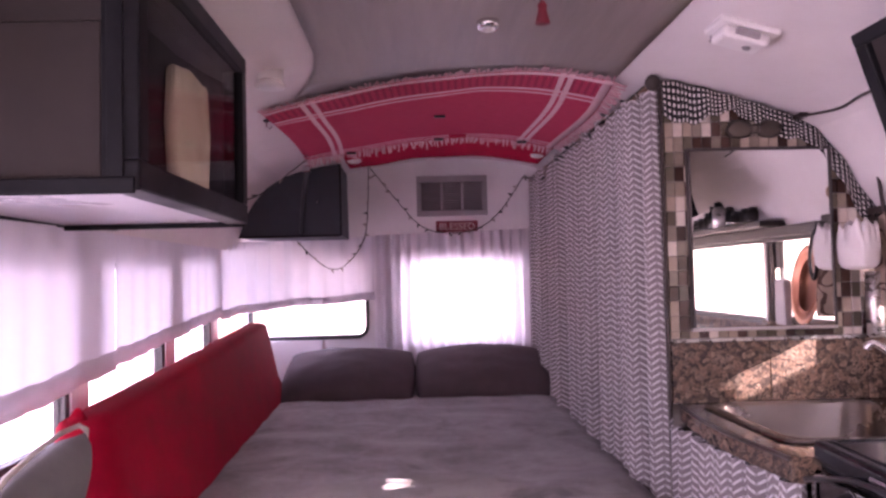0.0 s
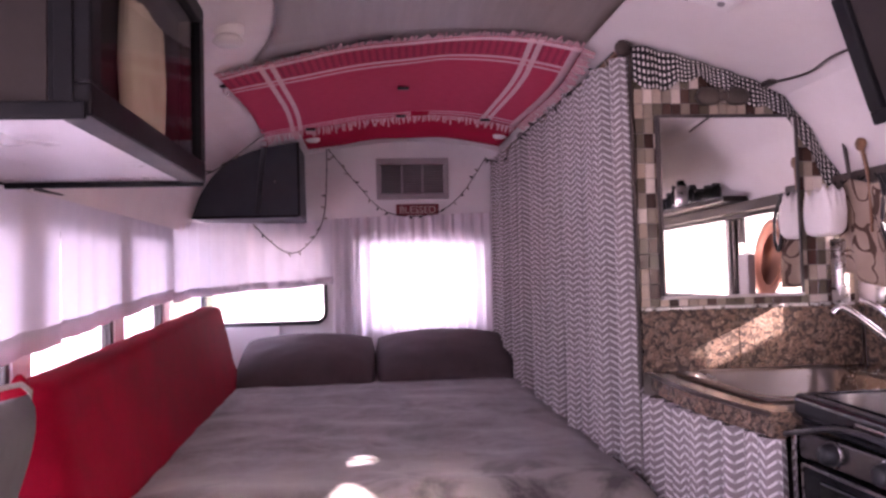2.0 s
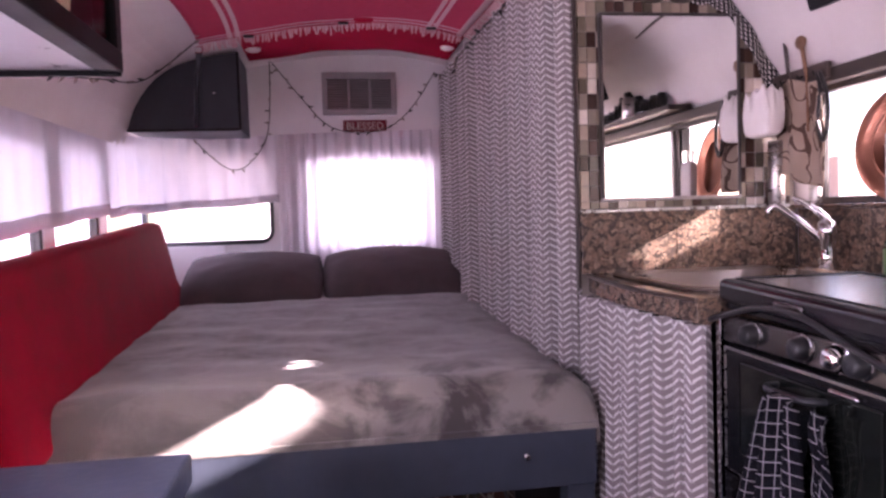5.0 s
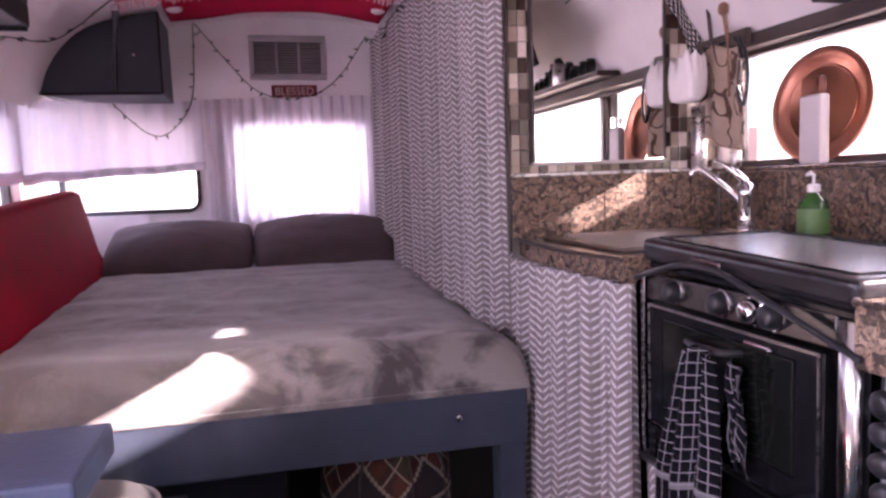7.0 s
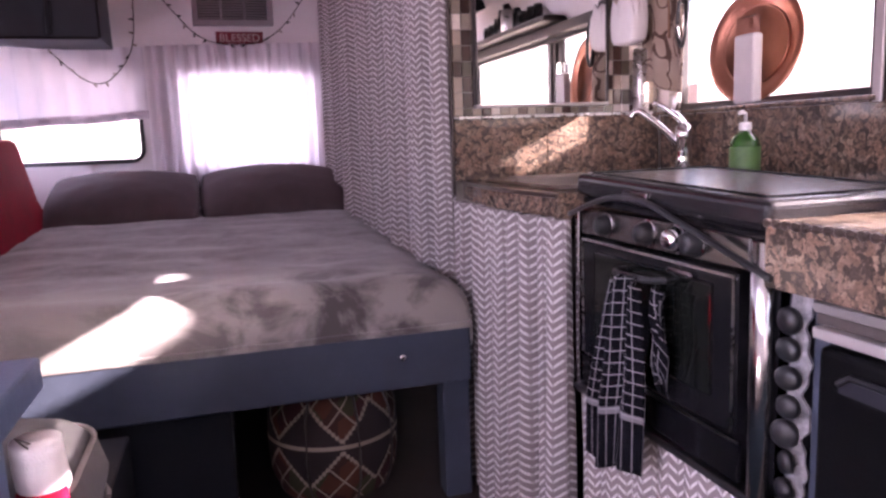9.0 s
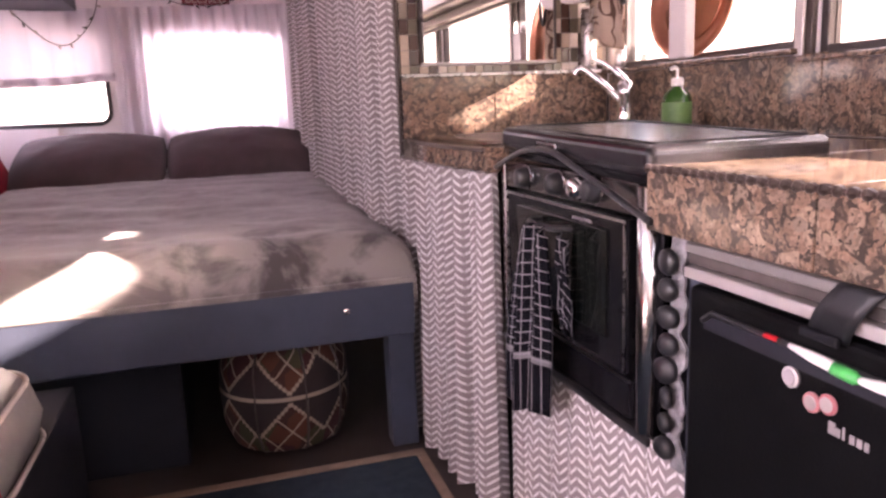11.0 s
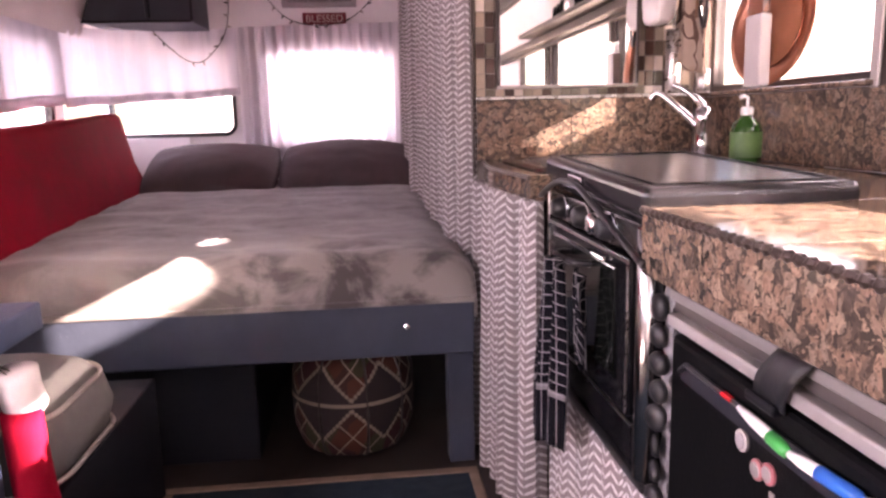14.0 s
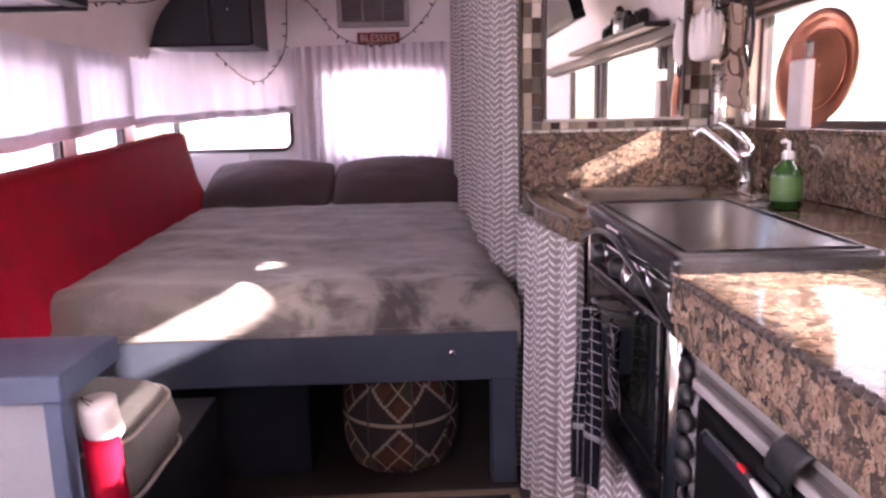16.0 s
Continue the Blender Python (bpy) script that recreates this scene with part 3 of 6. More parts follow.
def sheet(fn, nu, nv, thick=0.0, uv=None):
    """A cloth-like sheet: fn(i/nu, j/nv) gives the place; uv(s, t) the cloth coordinates."""
    bm = bmesh.new()
    layer = bm.loops.layers.uv.new("UVMap")
    grid = [[bm.verts.new(fn(i / nu, j / nv)) for j in range(nv + 1)] for i in range(nu + 1)]
    for i in range(nu):
        for j in range(nv):
            f = bm.faces.new((grid[i][j], grid[i + 1][j], grid[i + 1][j + 1], grid[i][j + 1]))
            for loop, (a, b) in zip(f.loops, ((i, j), (i + 1, j), (i + 1, j + 1), (i, j + 1))):
                loop[layer].uv = uv(a / nu, b / nv) if uv else (a / nu, b / nv)
    if thick:
        bm.normal_update()
        bmesh.ops.solidify(bm, geom=list(bm.faces), thickness=thick)
    return bm


def bez(pts, n):
    """Smooth line through points, n steps a piece."""
    pts = [Vector(p) for p in pts]
    out = []
    for i in range(len(pts) - 1):
        p0, p1, p2, p3 = pts[max(i - 1, 0)], pts[i], pts[i + 1], pts[min(i + 2, len(pts) - 1)]
        for k in range(n):
            t = k / n
            out.append(0.5 * ((2 * p1) + (p2 - p0) * t + (2 * p0 - 5 * p1 + 4 * p2 - p3) * t * t + (3 * p1 - p0 - 3 * p2 + p3) * t * t * t))
    return out + [pts[-1]]


def join(*bms):
    out = bms[0]
    for b in bms[1:]:
        me = bpy.data.meshes.new("join")
        b.to_mesh(me)
        b.free()
        out.from_mesh(me)
        bpy.data.meshes.remove(me)
    return out


def pad(x0, x1, y0, y1, z0, z1, puff=0.5, n=18, m=None, wrinkle=0.006, seed=0.0, power=3.0):
    """A stuffed cushion: a rounded pillow form with slight creases."""
    bm = bmesh.new()
    cx, cy, cz = (x0 + x1) / 2, (y0 + y1) / 2, (z0 + z1) / 2
    hx, hy, hz = (x1 - x0) / 2, (y1 - y0) / 2, (z1 - z0) / 2
    top, bottom = [], []
    for i in range(n + 1):
        rt, rb = [], []
        for j in range(n + 1):
            u, v = 2 * i / n - 1, 2 * j / n - 1
            e = max(0.0, (1 - abs(u) ** power) * (1 - abs(v) ** power)) ** puff
            pinch = 1 - 0.06 * (u * u * v * v)
            w = wrinkle * noise.noise(Vector((u * 3 + seed, v * 3, seed))) + 0.4 * wrinkle * noise.noise(Vector((u * 9, v * 9 + seed, 2)))
            px, py = cx + u * hx * pinch, cy + v * hy * pinch
            vt = bm.verts.new((px, py, cz + hz * e + w * 2 * e))
            edge = i in (0, n) or j in (0, n)
            rt.append(vt)
            rb.append(vt if edge else bm.verts.new((px, py, cz - hz * e)))
        top.append(rt)
        bottom.append(rb)
    for i in range(n):
        for j in range(n):
            bm.faces.new((top[i][j], top[i + 1][j], top[i + 1][j + 1], top[i][j + 1]))
            bm.faces.new((bottom[i][j], bottom[i][j + 1], bottom[i + 1][j + 1], bottom[i + 1][j]))
    if m is not None:
        bmesh.ops.transform(bm, matrix=m, verts=bm.verts)
    return bm


def wavy(points, n, depth, waves, wall=None):
    """Place on a gathered cloth's line: fold after fold along the plan's points."""
    line = bez([(*p, 0) for p in points], 8)
    lens = [0.0]
    for a, b in zip(line, line[1:]):
        lens.append(lens[-1] + (b - a).length)

    def at(s):
        d = s * lens[-1]
        k = max(i for i in range(len(lens) - 1) if lens[i] <= d + 1e-9)
        f = (d - lens[k]) / max(1e-9, lens[k + 1] - lens[k])
        p, q = line[k], line[k + 1]
        t = (q - p).normalized()
        return p.lerp(q, f), Vector((-t.y, t.x, 0))

    return at, lens[-1]


# ---- the shell ----
XC = 0.26
HALF_LEFT = [(0.0, 1.985), (0.25, 1.975), (0.47, 1.945), (0.70, 1.905), (0.94, 1.825), (1.06, 1.73), (1.14, 1.60), (1.19, 1.46)]
HALF = [(0.0, 1.985), (0.25, 1.965), (0.47, 1.915), (0.70, 1.855), (0.94, 1.77), (1.045, 1.67), (1.115, 1.56), (1.18, 1.46)]
RIGHT, LEFT, BACK, FRONT = 1.49, -0.97, 4.18, -1.75


def roof_line(off=0.0):
    pts = [Vector((-x - off * 0.7, z + off)) for x, z in reversed(HALF_LEFT)] + [Vector((x + off * 0.7, z + off)) for x, z in HALF[1:]]
    line = bez([(p.x + XC, 0, p.y) for p in pts], 3)
    return [(p.x, p.z) for p in line]


def ceiling_z(x):
    line = roof_line()
    for (xa, za), (xb, zb) in zip(line, line[1:]):
        if xa <= x <= xb:
            return za + (zb - za) * (x - xa) / (xb - xa)
    return line[0][1]


bm = bmesh.new()
inner, outer = roof_line(), roof_line(0.06)
loops = []
for y in (FRONT - 0.05, BACK + 0.05):
    loops.append([bm.verts.new((x, y, z)) for x, z in inner] + [bm.verts.new((x, y, z)) for x, z in reversed(outer)])
n = len(loops[0])
for i in range(n):
    bm.faces.new((loops[0][i], loops[0][(i + 1) % n], loops[1][(i + 1) % n], loops[1][i]))
bm.faces.new(list(reversed(loops[0])))
bm.faces.new(loops[1])
bmesh.ops.recalc_face_normals(bm, faces=bm.faces)
tagged(part("ceiling", bm, WHITE_VINYL, smooth=False), "rounded white vinyl camper ceiling", "ceiling", kind="structure")

tagged(part("floor", box(LEFT - 0.1, RIGHT + 0.1, FRONT - 0.1, BACK + 0.1, -0.06, 0.0), FLOOR_DARK), "dark wooden camper floor", "floor", kind="structure")


def wall_with_holes(name, axis, at, thick, a0, a1, z0, z1, holes, mat, label):
    """A straight wall at x or y = at; holes are (a0, a1, z0, z1)."""
    bm = bmesh.new()

    def slab(p0, p1, q0, q1):
        if p1 - p0 < 1e-4 or q1 - q0 < 1e-4:
            return
        if axis == "x":
            add_box(bm, at, at + thick, p0, p1, q0, q1)
        else:
            add_box(bm, p0, p1, at, at + thick, q0, q1)

    cuts = sorted(holes)
    pos = a0
    for h in cuts:
        slab(pos, h[0], z0, z1)
        slab(h[0], h[1], z0, h[2])
        slab(h[0], h[1], h[3], z1)
        pos = h[1]
    slab(pos, a1, z0, z1)
    return tagged(part(name, bm, mat), label, "wall", kind="structure")


# the first left opening is added out of view to let fill light in
LEFT_HOLES = [(-0.75, 0.55, 0.86, 1.355), (0.65, 2.07, 0.86, 1.355), (2.17, 2.83, 0.90, 1.375), (2.93, 3.46, 0.93, 1.40)]
RIGHT_HOLES = [(-0.55, 0.20, 1.073, 1.45), (0.30, 1.33, 1.073, 1.45), (1.375, 2.15, 1.09, 1.45)]
wall_with_holes("wall_left", "x", LEFT - 0.05, 0.05, FRONT, 3.56, 0, 1.50, LEFT_HOLES, WHITE_PAINT, "white painted camper wall with a row of windows")
wall_with_holes("wall_right", "x", RIGHT, 0.05, FRONT, BACK, 0, 1.50, RIGHT_HOLES, WHITE_PAINT, "white camper wall behind the kitchen counter")
wall_with_holes("wall_back", "y", BACK, 0.05, LEFT - 0.05, RIGHT + 0.05, 0, 2.02, [(-0.96, -0.30, 0.99, 1.43), (-0.10, 0.60, 0.93, 1.41)], WHITE_PAINT, "white painted rear wall with two windows")
# the front opening is added, out of view, to admit the fill lamp
wall_with_holes("wall_front", "y", FRONT - 0.05, 0.05, LEFT - 0.05, RIGHT + 0.05, 0, 2.02, [(-0.4, 1.0, 0.95, 1.55)], WHITE_PAINT, "white painted front wall with an added, unseen window opening")
# the rounded rear corner below and above the glass
corner = bez([(LEFT, 3.50, 0), (-0.955, 3.75, 0), (-0.88, 4.0, 0), (-0.72, 4.12, 0), (-0.55, 4.17, 0)], 6)
bm = bmesh.new()
for lo, hi in ((0.0, 0.964), (1.49, 1.90)):
    rings = []
    for p in corner:
        q = p + Vector((-0.04, 0.03, 0))
        rings.append([bm.verts.new((p.x, p.y, lo)), bm.verts.new((p.x, p.y, hi)), bm.verts.new((q.x, q.y, hi)), bm.verts.new((q.x, q.y, lo))])
    for a, b in zip(rings, rings[1:]):
        for k in range(4):
            bm.faces.new((a[k], a[(k + 1) % 4], b[(k + 1) % 4], b[k]))
bmesh.ops.recalc_face_normals(bm, faces=bm.faces)
tagged(part("wall_corner", bm, WHITE_PAINT, smooth=True), "rounded white rear corner of the camper", "wall", kind="structure")


def side_window(name, x, hole, sign):
    y0, y1, z0, z1 = hole
    w = thing(name, (x, (y0 + y1) / 2, z0), "camper side window in a dark frame", "window", kind="structure")
    t = 0.022
    for a in ((y0, y0 + t, z0, z1), (y1 - t, y1, z0, z1), (y0 + t, y1 - t, z0, z0 + t), (y0 + t, y1 - t, z1 - t, z1)):
        part("window_frame", box(x - 0.02, x + 0.02, *a, 0.004), ALU, w)
    pane = part("pane", box(x - 0.003, x + 0.003, y0 + t, y1 - t, z0 + t, z1 - t), GLASS, w)
    pane.visible_shadow = False
    return w


for i, h in enumerate(LEFT_HOLES):
    side_window("window_%d" % (i + 1), LEFT - 0.025, h, -1)
for i, h in enumerate(RIGHT_HOLES):
    side_window("window_%d" % (i + 5), RIGHT + 0.025, h, 1)


def rounded_ring(x0, x1, z0, z1, r, y, w, d):
    """A flat rounded window frame facing the room."""
    bm = bmesh.new()
    rings = []
    for off, yy in ((0, y), (w, y), (w, y + d), (0, y + d)):
        ring = []
        for cx, cz, a0 in ((x1 - r, z1 - r, 0), (x0 + r, z1 - r, 90), (x0 + r, z0 + r, 180), (x1 - r, z0 + r, 270)):
            for k in range(7):
                a = radians(a0 + 15 * k)
                ring.append(bm.verts.new((cx + (r - off) * math.cos(a), yy, cz + (r - off) * math.sin(a))))
        rings.append(ring)
    m = len(rings[0])
    for a in range(4):
        for k in range(m):
            bm.faces.new((rings[a][k], rings[a][(k + 1) % m], rings[(a + 1) % 4][(k + 1) % m], rings[(a + 1) % 4][k]))
    bmesh.ops.recalc_face_normals(bm, faces=bm.faces)
    return bm


for i, (x0, x1, z0, z1) in enumerate([(-0.97, -0.285, 0.966, 1.44), (-0.11, 0.61, 0.92, 1.42)]):
    w = thing("window_%d" % (8 + i), ((x0 + x1) / 2, BACK, z0), "rear camper window with a black rubber gasket", "window", kind="structure")
    part("window_frame", rounded_ring(x0, x1, z0, z1, 0.07, BACK - 0.012, 0.021, 0.05), RUBBER, w, smooth=False)
    part("pane", box(x0 + 0.014, x1 - 0.014, BACK + 0.02, BACK + 0.026, z0 + 0.014, z1 - 0.014), GLASS, w).visible_shadow = False

# ground outside, a pink backdrop wall, and an added wall that shapes the sunlight
tagged(part("ground", box(-60, 60, -60, 60, -0.75, -0.62), GROUND_DUST), "pale dusty ground outside the camper", "ground", kind="structure")
sh = thing("garden_wall", (4.05, 0.6, -0.62), "pink stucco blocker of uneven height, added outside to shape the sun", "garden wall", kind="structure")
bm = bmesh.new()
# crest heights are set by where sun should reach bed and splashback
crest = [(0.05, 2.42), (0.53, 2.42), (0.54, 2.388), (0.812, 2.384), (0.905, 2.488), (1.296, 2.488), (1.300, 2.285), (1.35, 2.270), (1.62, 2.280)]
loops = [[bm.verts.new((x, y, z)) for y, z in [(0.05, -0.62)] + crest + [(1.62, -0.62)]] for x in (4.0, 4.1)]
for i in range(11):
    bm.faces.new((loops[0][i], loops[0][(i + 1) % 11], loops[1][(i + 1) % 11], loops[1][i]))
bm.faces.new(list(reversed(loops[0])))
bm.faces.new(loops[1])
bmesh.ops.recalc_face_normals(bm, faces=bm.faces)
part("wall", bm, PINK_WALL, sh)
# more added blockers, keeping sun off the bench and its cushion
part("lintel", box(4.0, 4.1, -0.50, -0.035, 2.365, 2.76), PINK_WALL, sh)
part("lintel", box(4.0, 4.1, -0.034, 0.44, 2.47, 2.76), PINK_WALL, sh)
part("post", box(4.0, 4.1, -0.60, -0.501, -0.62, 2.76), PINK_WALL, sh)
# unseen strip added outside; it cuts the top of the sunbeam
tagged(part("drip_rail", box(1.541, 1.655, 1.36, 2.18, 1.452, 1.462, 0.002), ALU), "narrow unseen strip added over the window outside to trim the sunbeam", "rail", kind="structure")
tagged(part("backdrop", box(9.0, 9.2, -2.5, 14, -0.62, 1.9), PINK_WALL), "pale pink stucco wall outside", "backdrop", kind="structure")

# grey ceiling panel that ends in a curve, with its trim
PANEL_END = 2.42


def panel_at(s, t):
    y = FRONT + 0.02 + (PANEL_END - FRONT - 0.02) * t
    left = -0.275 - 0.09 * max(0.0, (y - 1.95) / 0.4) ** 2
    x = left + (0.65 - left) * s
    return Vector((x, y, ceiling_z(x) - 0.004))


tagged(part("ceiling_panel", sheet(panel_at, 24, 30, 0.003), GREY_PANEL, smooth=True), "grey brushed panel along the ceiling", "ceiling panel", kind="structure")

# ---- rear wall: vent, sign, curtain, red ceiling cloth ----
v = thing("wall_vent", (0.205, BACK, 1.65), "grey plastic louvred vent on the rear wall", "vent")
X0, X1, Z0, Z1 = 0.0, 0.405, 1.655, 1.885
for a in ((X0, X1, Z1 - 0.035, Z1), (X0, X1, Z0, Z0 + 0.03), (X0, X0 + 0.028, Z0 + 0.03, Z1 - 0.035), (X1 - 0.028, X1, Z0 + 0.03, Z1 - 0.035)):
    part("frame", box(a[0], a[1], BACK - 0.035, BACK, a[2], a[3], 0.004), VENT_GREY, v)
part("backing", box(X0 + 0.028, X1 - 0.028, BACK - 0.012, BACK - 0.002, Z0 + 0.03, Z1 - 0.035), CHARCOAL, v)
for k in (1, 2):
    xk = X0 + 0.028 + k * 0.1163
    part("mullion", box(xk - 0.007, xk + 0.007, BACK - 0.032, BACK - 0.012, Z0 + 0.03, Z1 - 0.035, 0.002), VENT_GREY, v)
for k in range(12):
    zk = Z0 + 0.040 + k * 0.0132
    part("slat", box(X0 + 0.028, X1 - 0.028, -0.008, 0.008, -0.0015, 0.0015, m=Matrix.Translation((0, BACK - 0.022, zk)) @ Matrix.Rotation(radians(35), 4, "X")), VENT_GREY, v)

s = thing("wall_sign", (0.228, BACK, 1.556), "small red wooden sign lettered BLESSED", "sign")
part("board", box(0.108, 0.348, BACK - 0.022, BACK - 0.002, 1.557, 1.626, 0.003), SIGN_RED, s)
cu = bpy.data.curves.new("lettering", "FONT")
cu.body, cu.size, cu.extrude, cu.align_x, cu.align_y = "BLESSED", 0.056, 0.001, "CENTER", "CENTER"
txt = new("lettering", cu)
txt.data.materials.append(CREAM)
txt.parent = s
txt.matrix_parent_inverse = s.matrix_basis.inverted()
txt.matrix_basis = pose(0.228, BACK - 0.0235, 1.5915, 90, 0, 0)


def hang(name, plan, top, hem, label, category, mat, waves, depth, hem_band=0.0, group="", nu=None, nv=12, flare=0.4, uvk=1.25, ripple=0.0):
    """A gathered curtain on a plan line; top and hem are heights along it."""
    at, length = wavy(plan, 8, depth, waves)
    nu = nu or int(waves * 9)
    rnd = random.Random(sum(map(ord, name)) % 7 + int(length * 1000))
    ph = [rnd.uniform(0, 6.28) for _ in range(6)]

    def place(s_, t_):
        p, nrm = at(s_)
        zt = top[0] + (top[1] - top[0]) * s_
        zh = hem[0] + (hem[1] - hem[0]) * s_ + ripple * math.sin(s_ * 17 + ph[2])
        z = zt + (zh - zt) * t_
        amp = depth * (0.55 + flare * t_)
        wob = math.sin(2 * math.pi * waves * s_ + ph[0] + 0.9 * math.sin(7 * s_ + ph[1])) + 0.4 * math.sin(2 * math.pi * waves * 0.43 * s_ + ph[3])
        wob += 0.25 * math.sin(2 * math.pi * waves * 2.1 * s_ + ph[4]) * (1 - 0.5 * t_)
        return Vector((p.x, p.y, z)) + nrm * amp * wob * 0.7

    def uv(s_, t_):
        zt = top[0] + (top[1] - top[0]) * s_
        zh = hem[0] + (hem[1] - hem[0]) * s_
        return (s_ * length * uvk, zt + (zh - zt) * t_)

    mid = at(0.5)[0]
    c = thing(name, (mid.x, mid.y, min(hem)), label, category, group)
    if hem_band:
        f = 1 - hem_band / (max(top) - min(hem))
        part("cloth", sheet(lambda a, b: place(a, b * f), nu, nv, 0, lambda a, b: uv(a, b * f)), mat, c, smooth=True)
        part("hem", sheet(lambda a, b: place(a, f + (1 - f) * b), nu, 2, 0.002, lambda a, b: uv(a, f + (1 - f) * b)), HEM, c, smooth=True)
    else:
        part("cloth", sheet(place, nu, nv, 0, uv), mat, c, smooth=True)
    return c


hang("sheer_curtain", [(-0.25, 4.14), (0.2, 4.13), (0.68, 4.14)], (1.55, 1.57), (0.80, 0.80), "white sheer curtain drawn over the rear window", "curtain", SHEER, 16, 0.028, 0.03)
hang("valance", [(-0.945, 3.50), (-0.90, 3.78), (-0.76, 4.00), (-0.55, 4.10), (-0.25, 4.13)], (1.50, 1.545), (1.125, 1.185), "short white valance over the rear corner window", "curtain", VALANCE, 11, 0.024, 0.05, "valances", ripple=0.003, flare=0.1)
hang("valance", [(-0.925, 1.30), (-0.93, 1.8), (-0.935, 2.27)], (1.445, 1.462), (0.965, 1.045), "short white valance over the side windows", "curtain", VALANCE, 7, 0.010, 0.07, "valances", ripple=0.003, flare=0.1)
hang("valance", [(-0.935, 2.28), (-0.94, 2.9), (-0.94, 3.49)], (1.462, 1.505), (1.050, 1.14), "short white valance over the side windows", "curtain", VALANCE, 10, 0.010, 0.06, "valances", ripple=0.003, flare=0.1)

r = thing("curtain_rod", (-0.93, 1.9, 1.47), "thin black curtain rod along the side windows", "curtain rod")
part("rod", tube([(-0.925, 0.2, 1.437), (-0.93, 2.1, 1.468), (-0.94, 3.49, 1.513)], 0.006), BLACK_FRAME, r)
for y, z in ((0.9, 1.452), (2.08, 1.468), (2.75, 1.489)):
    part("bracket", box(-0.968, -0.922, y - 0.006, y + 0.006, z - 0.012, z + 0.022, 0.003), WHITE_PLASTIC, r)
sc = thing("towel_bar", (0.68, 4.16, 0.97), "slim dark metal latch on the rear wall", "latch")
part("bar", box(0.672, 0.684, 4.155, 4.178, 0.965, 1.165, 0.003), BLACK_FRAME, sc)

# red towel pinned under the ceiling, with its fringe, and the red cloth behind it
T0, T1 = 2.30, 3.42


def towel_at(s_, t_):
    x = -0.52 + 1.17 * s_
    xx = x + 0.02 * math.sin(3 * t_)
    y = T0 + 0.17 * (1 - s_) * (1 - t_) + (T1 - T0) * t_ + 0.012 * math.sin(14 * s_)
    sag = 0.012 * abs(math.sin(5 * s_)) * (1 + 0.5 * math.sin(6 * t_)) * min(1.0, 0.2 + 3 * t_)
    return Vector((xx, y, ceiling_z(xx) - 0.0115 - 0.004 * min(1.0, 4 * t_) - sag))


tw = thing("ceiling_towel", (0.06, 2.9, 1.9), "red woven towel with pale stripes pinned to the ceiling", "towel")
part("cloth", sheet(towel_at, 40, 30, 0.003), TOWEL_RED, tw, smooth=True)
bm = bmesh.new()
rnd = random.Random(4)
for edge_t, sign in ((0.0, -1), (1.0, 1)):
    for k in range(120):
        p = towel_at((k + 0.5) / 120, edge_t)
        drop = rnd.uniform(0.010, 0.036) if sign > 0 else rnd.uniform(-0.001, 0.006)
        tip = p + Vector((rnd.uniform(-0.010, 0.010), sign * rnd.uniform(0.025, 0.055), -drop))
        add_box(bm, -0.0036, 0.0036, 0, 1, -0.0015, 0.0015, m=look(p, tip) @ Matrix.Diagonal((1, 1, (tip - p).length, 1)) @ Matrix.Rotation(radians(-90), 4, "X"))
for k in range(150):
    p = towel_at(1.0, (k + 0.5) / 150)
    tip = p + Vector((rnd.uniform(0.02, 0.045), rnd.uniform(-0.01, 0.01), -rnd.uniform(0.006, 0.025)))
    add_box(bm, -0.0022, 0.0022, 0, 1, -0.0015, 0.0015, m=look(p, tip) @ Matrix.Diagonal((1, 1, (tip - p).length, 1)) @ Matrix.Rotation(radians(-90), 4, "X"))
tagged(part("fringe", bm, surface("pink_fringe", (0.72, 0.48, 0.50), (0.6, 0.3, 0.33), rough=0.95), tw, "pale pink knotted fringe"), kind="stuff")
for x, y in ((0.10, 2.88), (0.11, 3.36), (-0.30, 3.4), (0.50, 3.38)):
    z = ceiling_z(x) - 0.036
    part("clip", box(x - 0.022, x + 0.022, y - 0.008, y + 0.008, z - 0.006, z + 0.004, 0.002), BLACK_PLASTIC, tw)


def band_at(s_, t_):
    x = -0.36 + 1.03 * s_
    y = 3.35 + 0.62 * t_
    return Vector((x, y, ceiling_z(x) - 0.012 - 0.006 * math.sin(9 * s_) ** 2))


tagged(part("ceiling_cloth", sheet(band_at, 30, 12, 0.003), RED_BAND, smooth=True), "plain red cloth stretched under the rear ceiling", "cloth")


def puck(x, y, label):
    z = ceiling_z(x) - 0.018
    p = thing("puck_light", (x, y, z), label, "lamp", "puck lights")
    part("body", lathe([(0.028, 0.0), (0.036, -0.006), (0.036, -0.016), (0.030, -0.021)], (x, y, z + 0.012)), WHITE_PLASTIC, p, smooth=True)
    part("lens", lathe([(0.026, 0), (0.024, -0.004), (0.012, -0.006)], (x, y, z - 0.0085)), WHITE_CLOTH, p, smooth=True)
    return p


puck(-0.315, 3.72, "round white unlit puck light on the ceiling")
puck(0.63, 3.72, "round white unlit puck light on the ceiling")
rp = thing("reading_light", (-0.42, 2.10, ceiling_z(-0.42)), "small round white ceiling lamp beside the towel", "lamp")
zz = ceiling_z(-0.42)
part("base", lathe([(0.040, 0.01), (0.040, -0.014), (0.034, -0.020)], (-0.42, 2.12, zz)), WHITE_PLASTIC, rp, smooth=True)
part("shade", lathe([(0.030, 0), (0.045, -0.020), (0.040, -0.026)], (-0.42, 2.12, zz - 0.018)), WHITE_PLASTIC, rp, smooth=True)
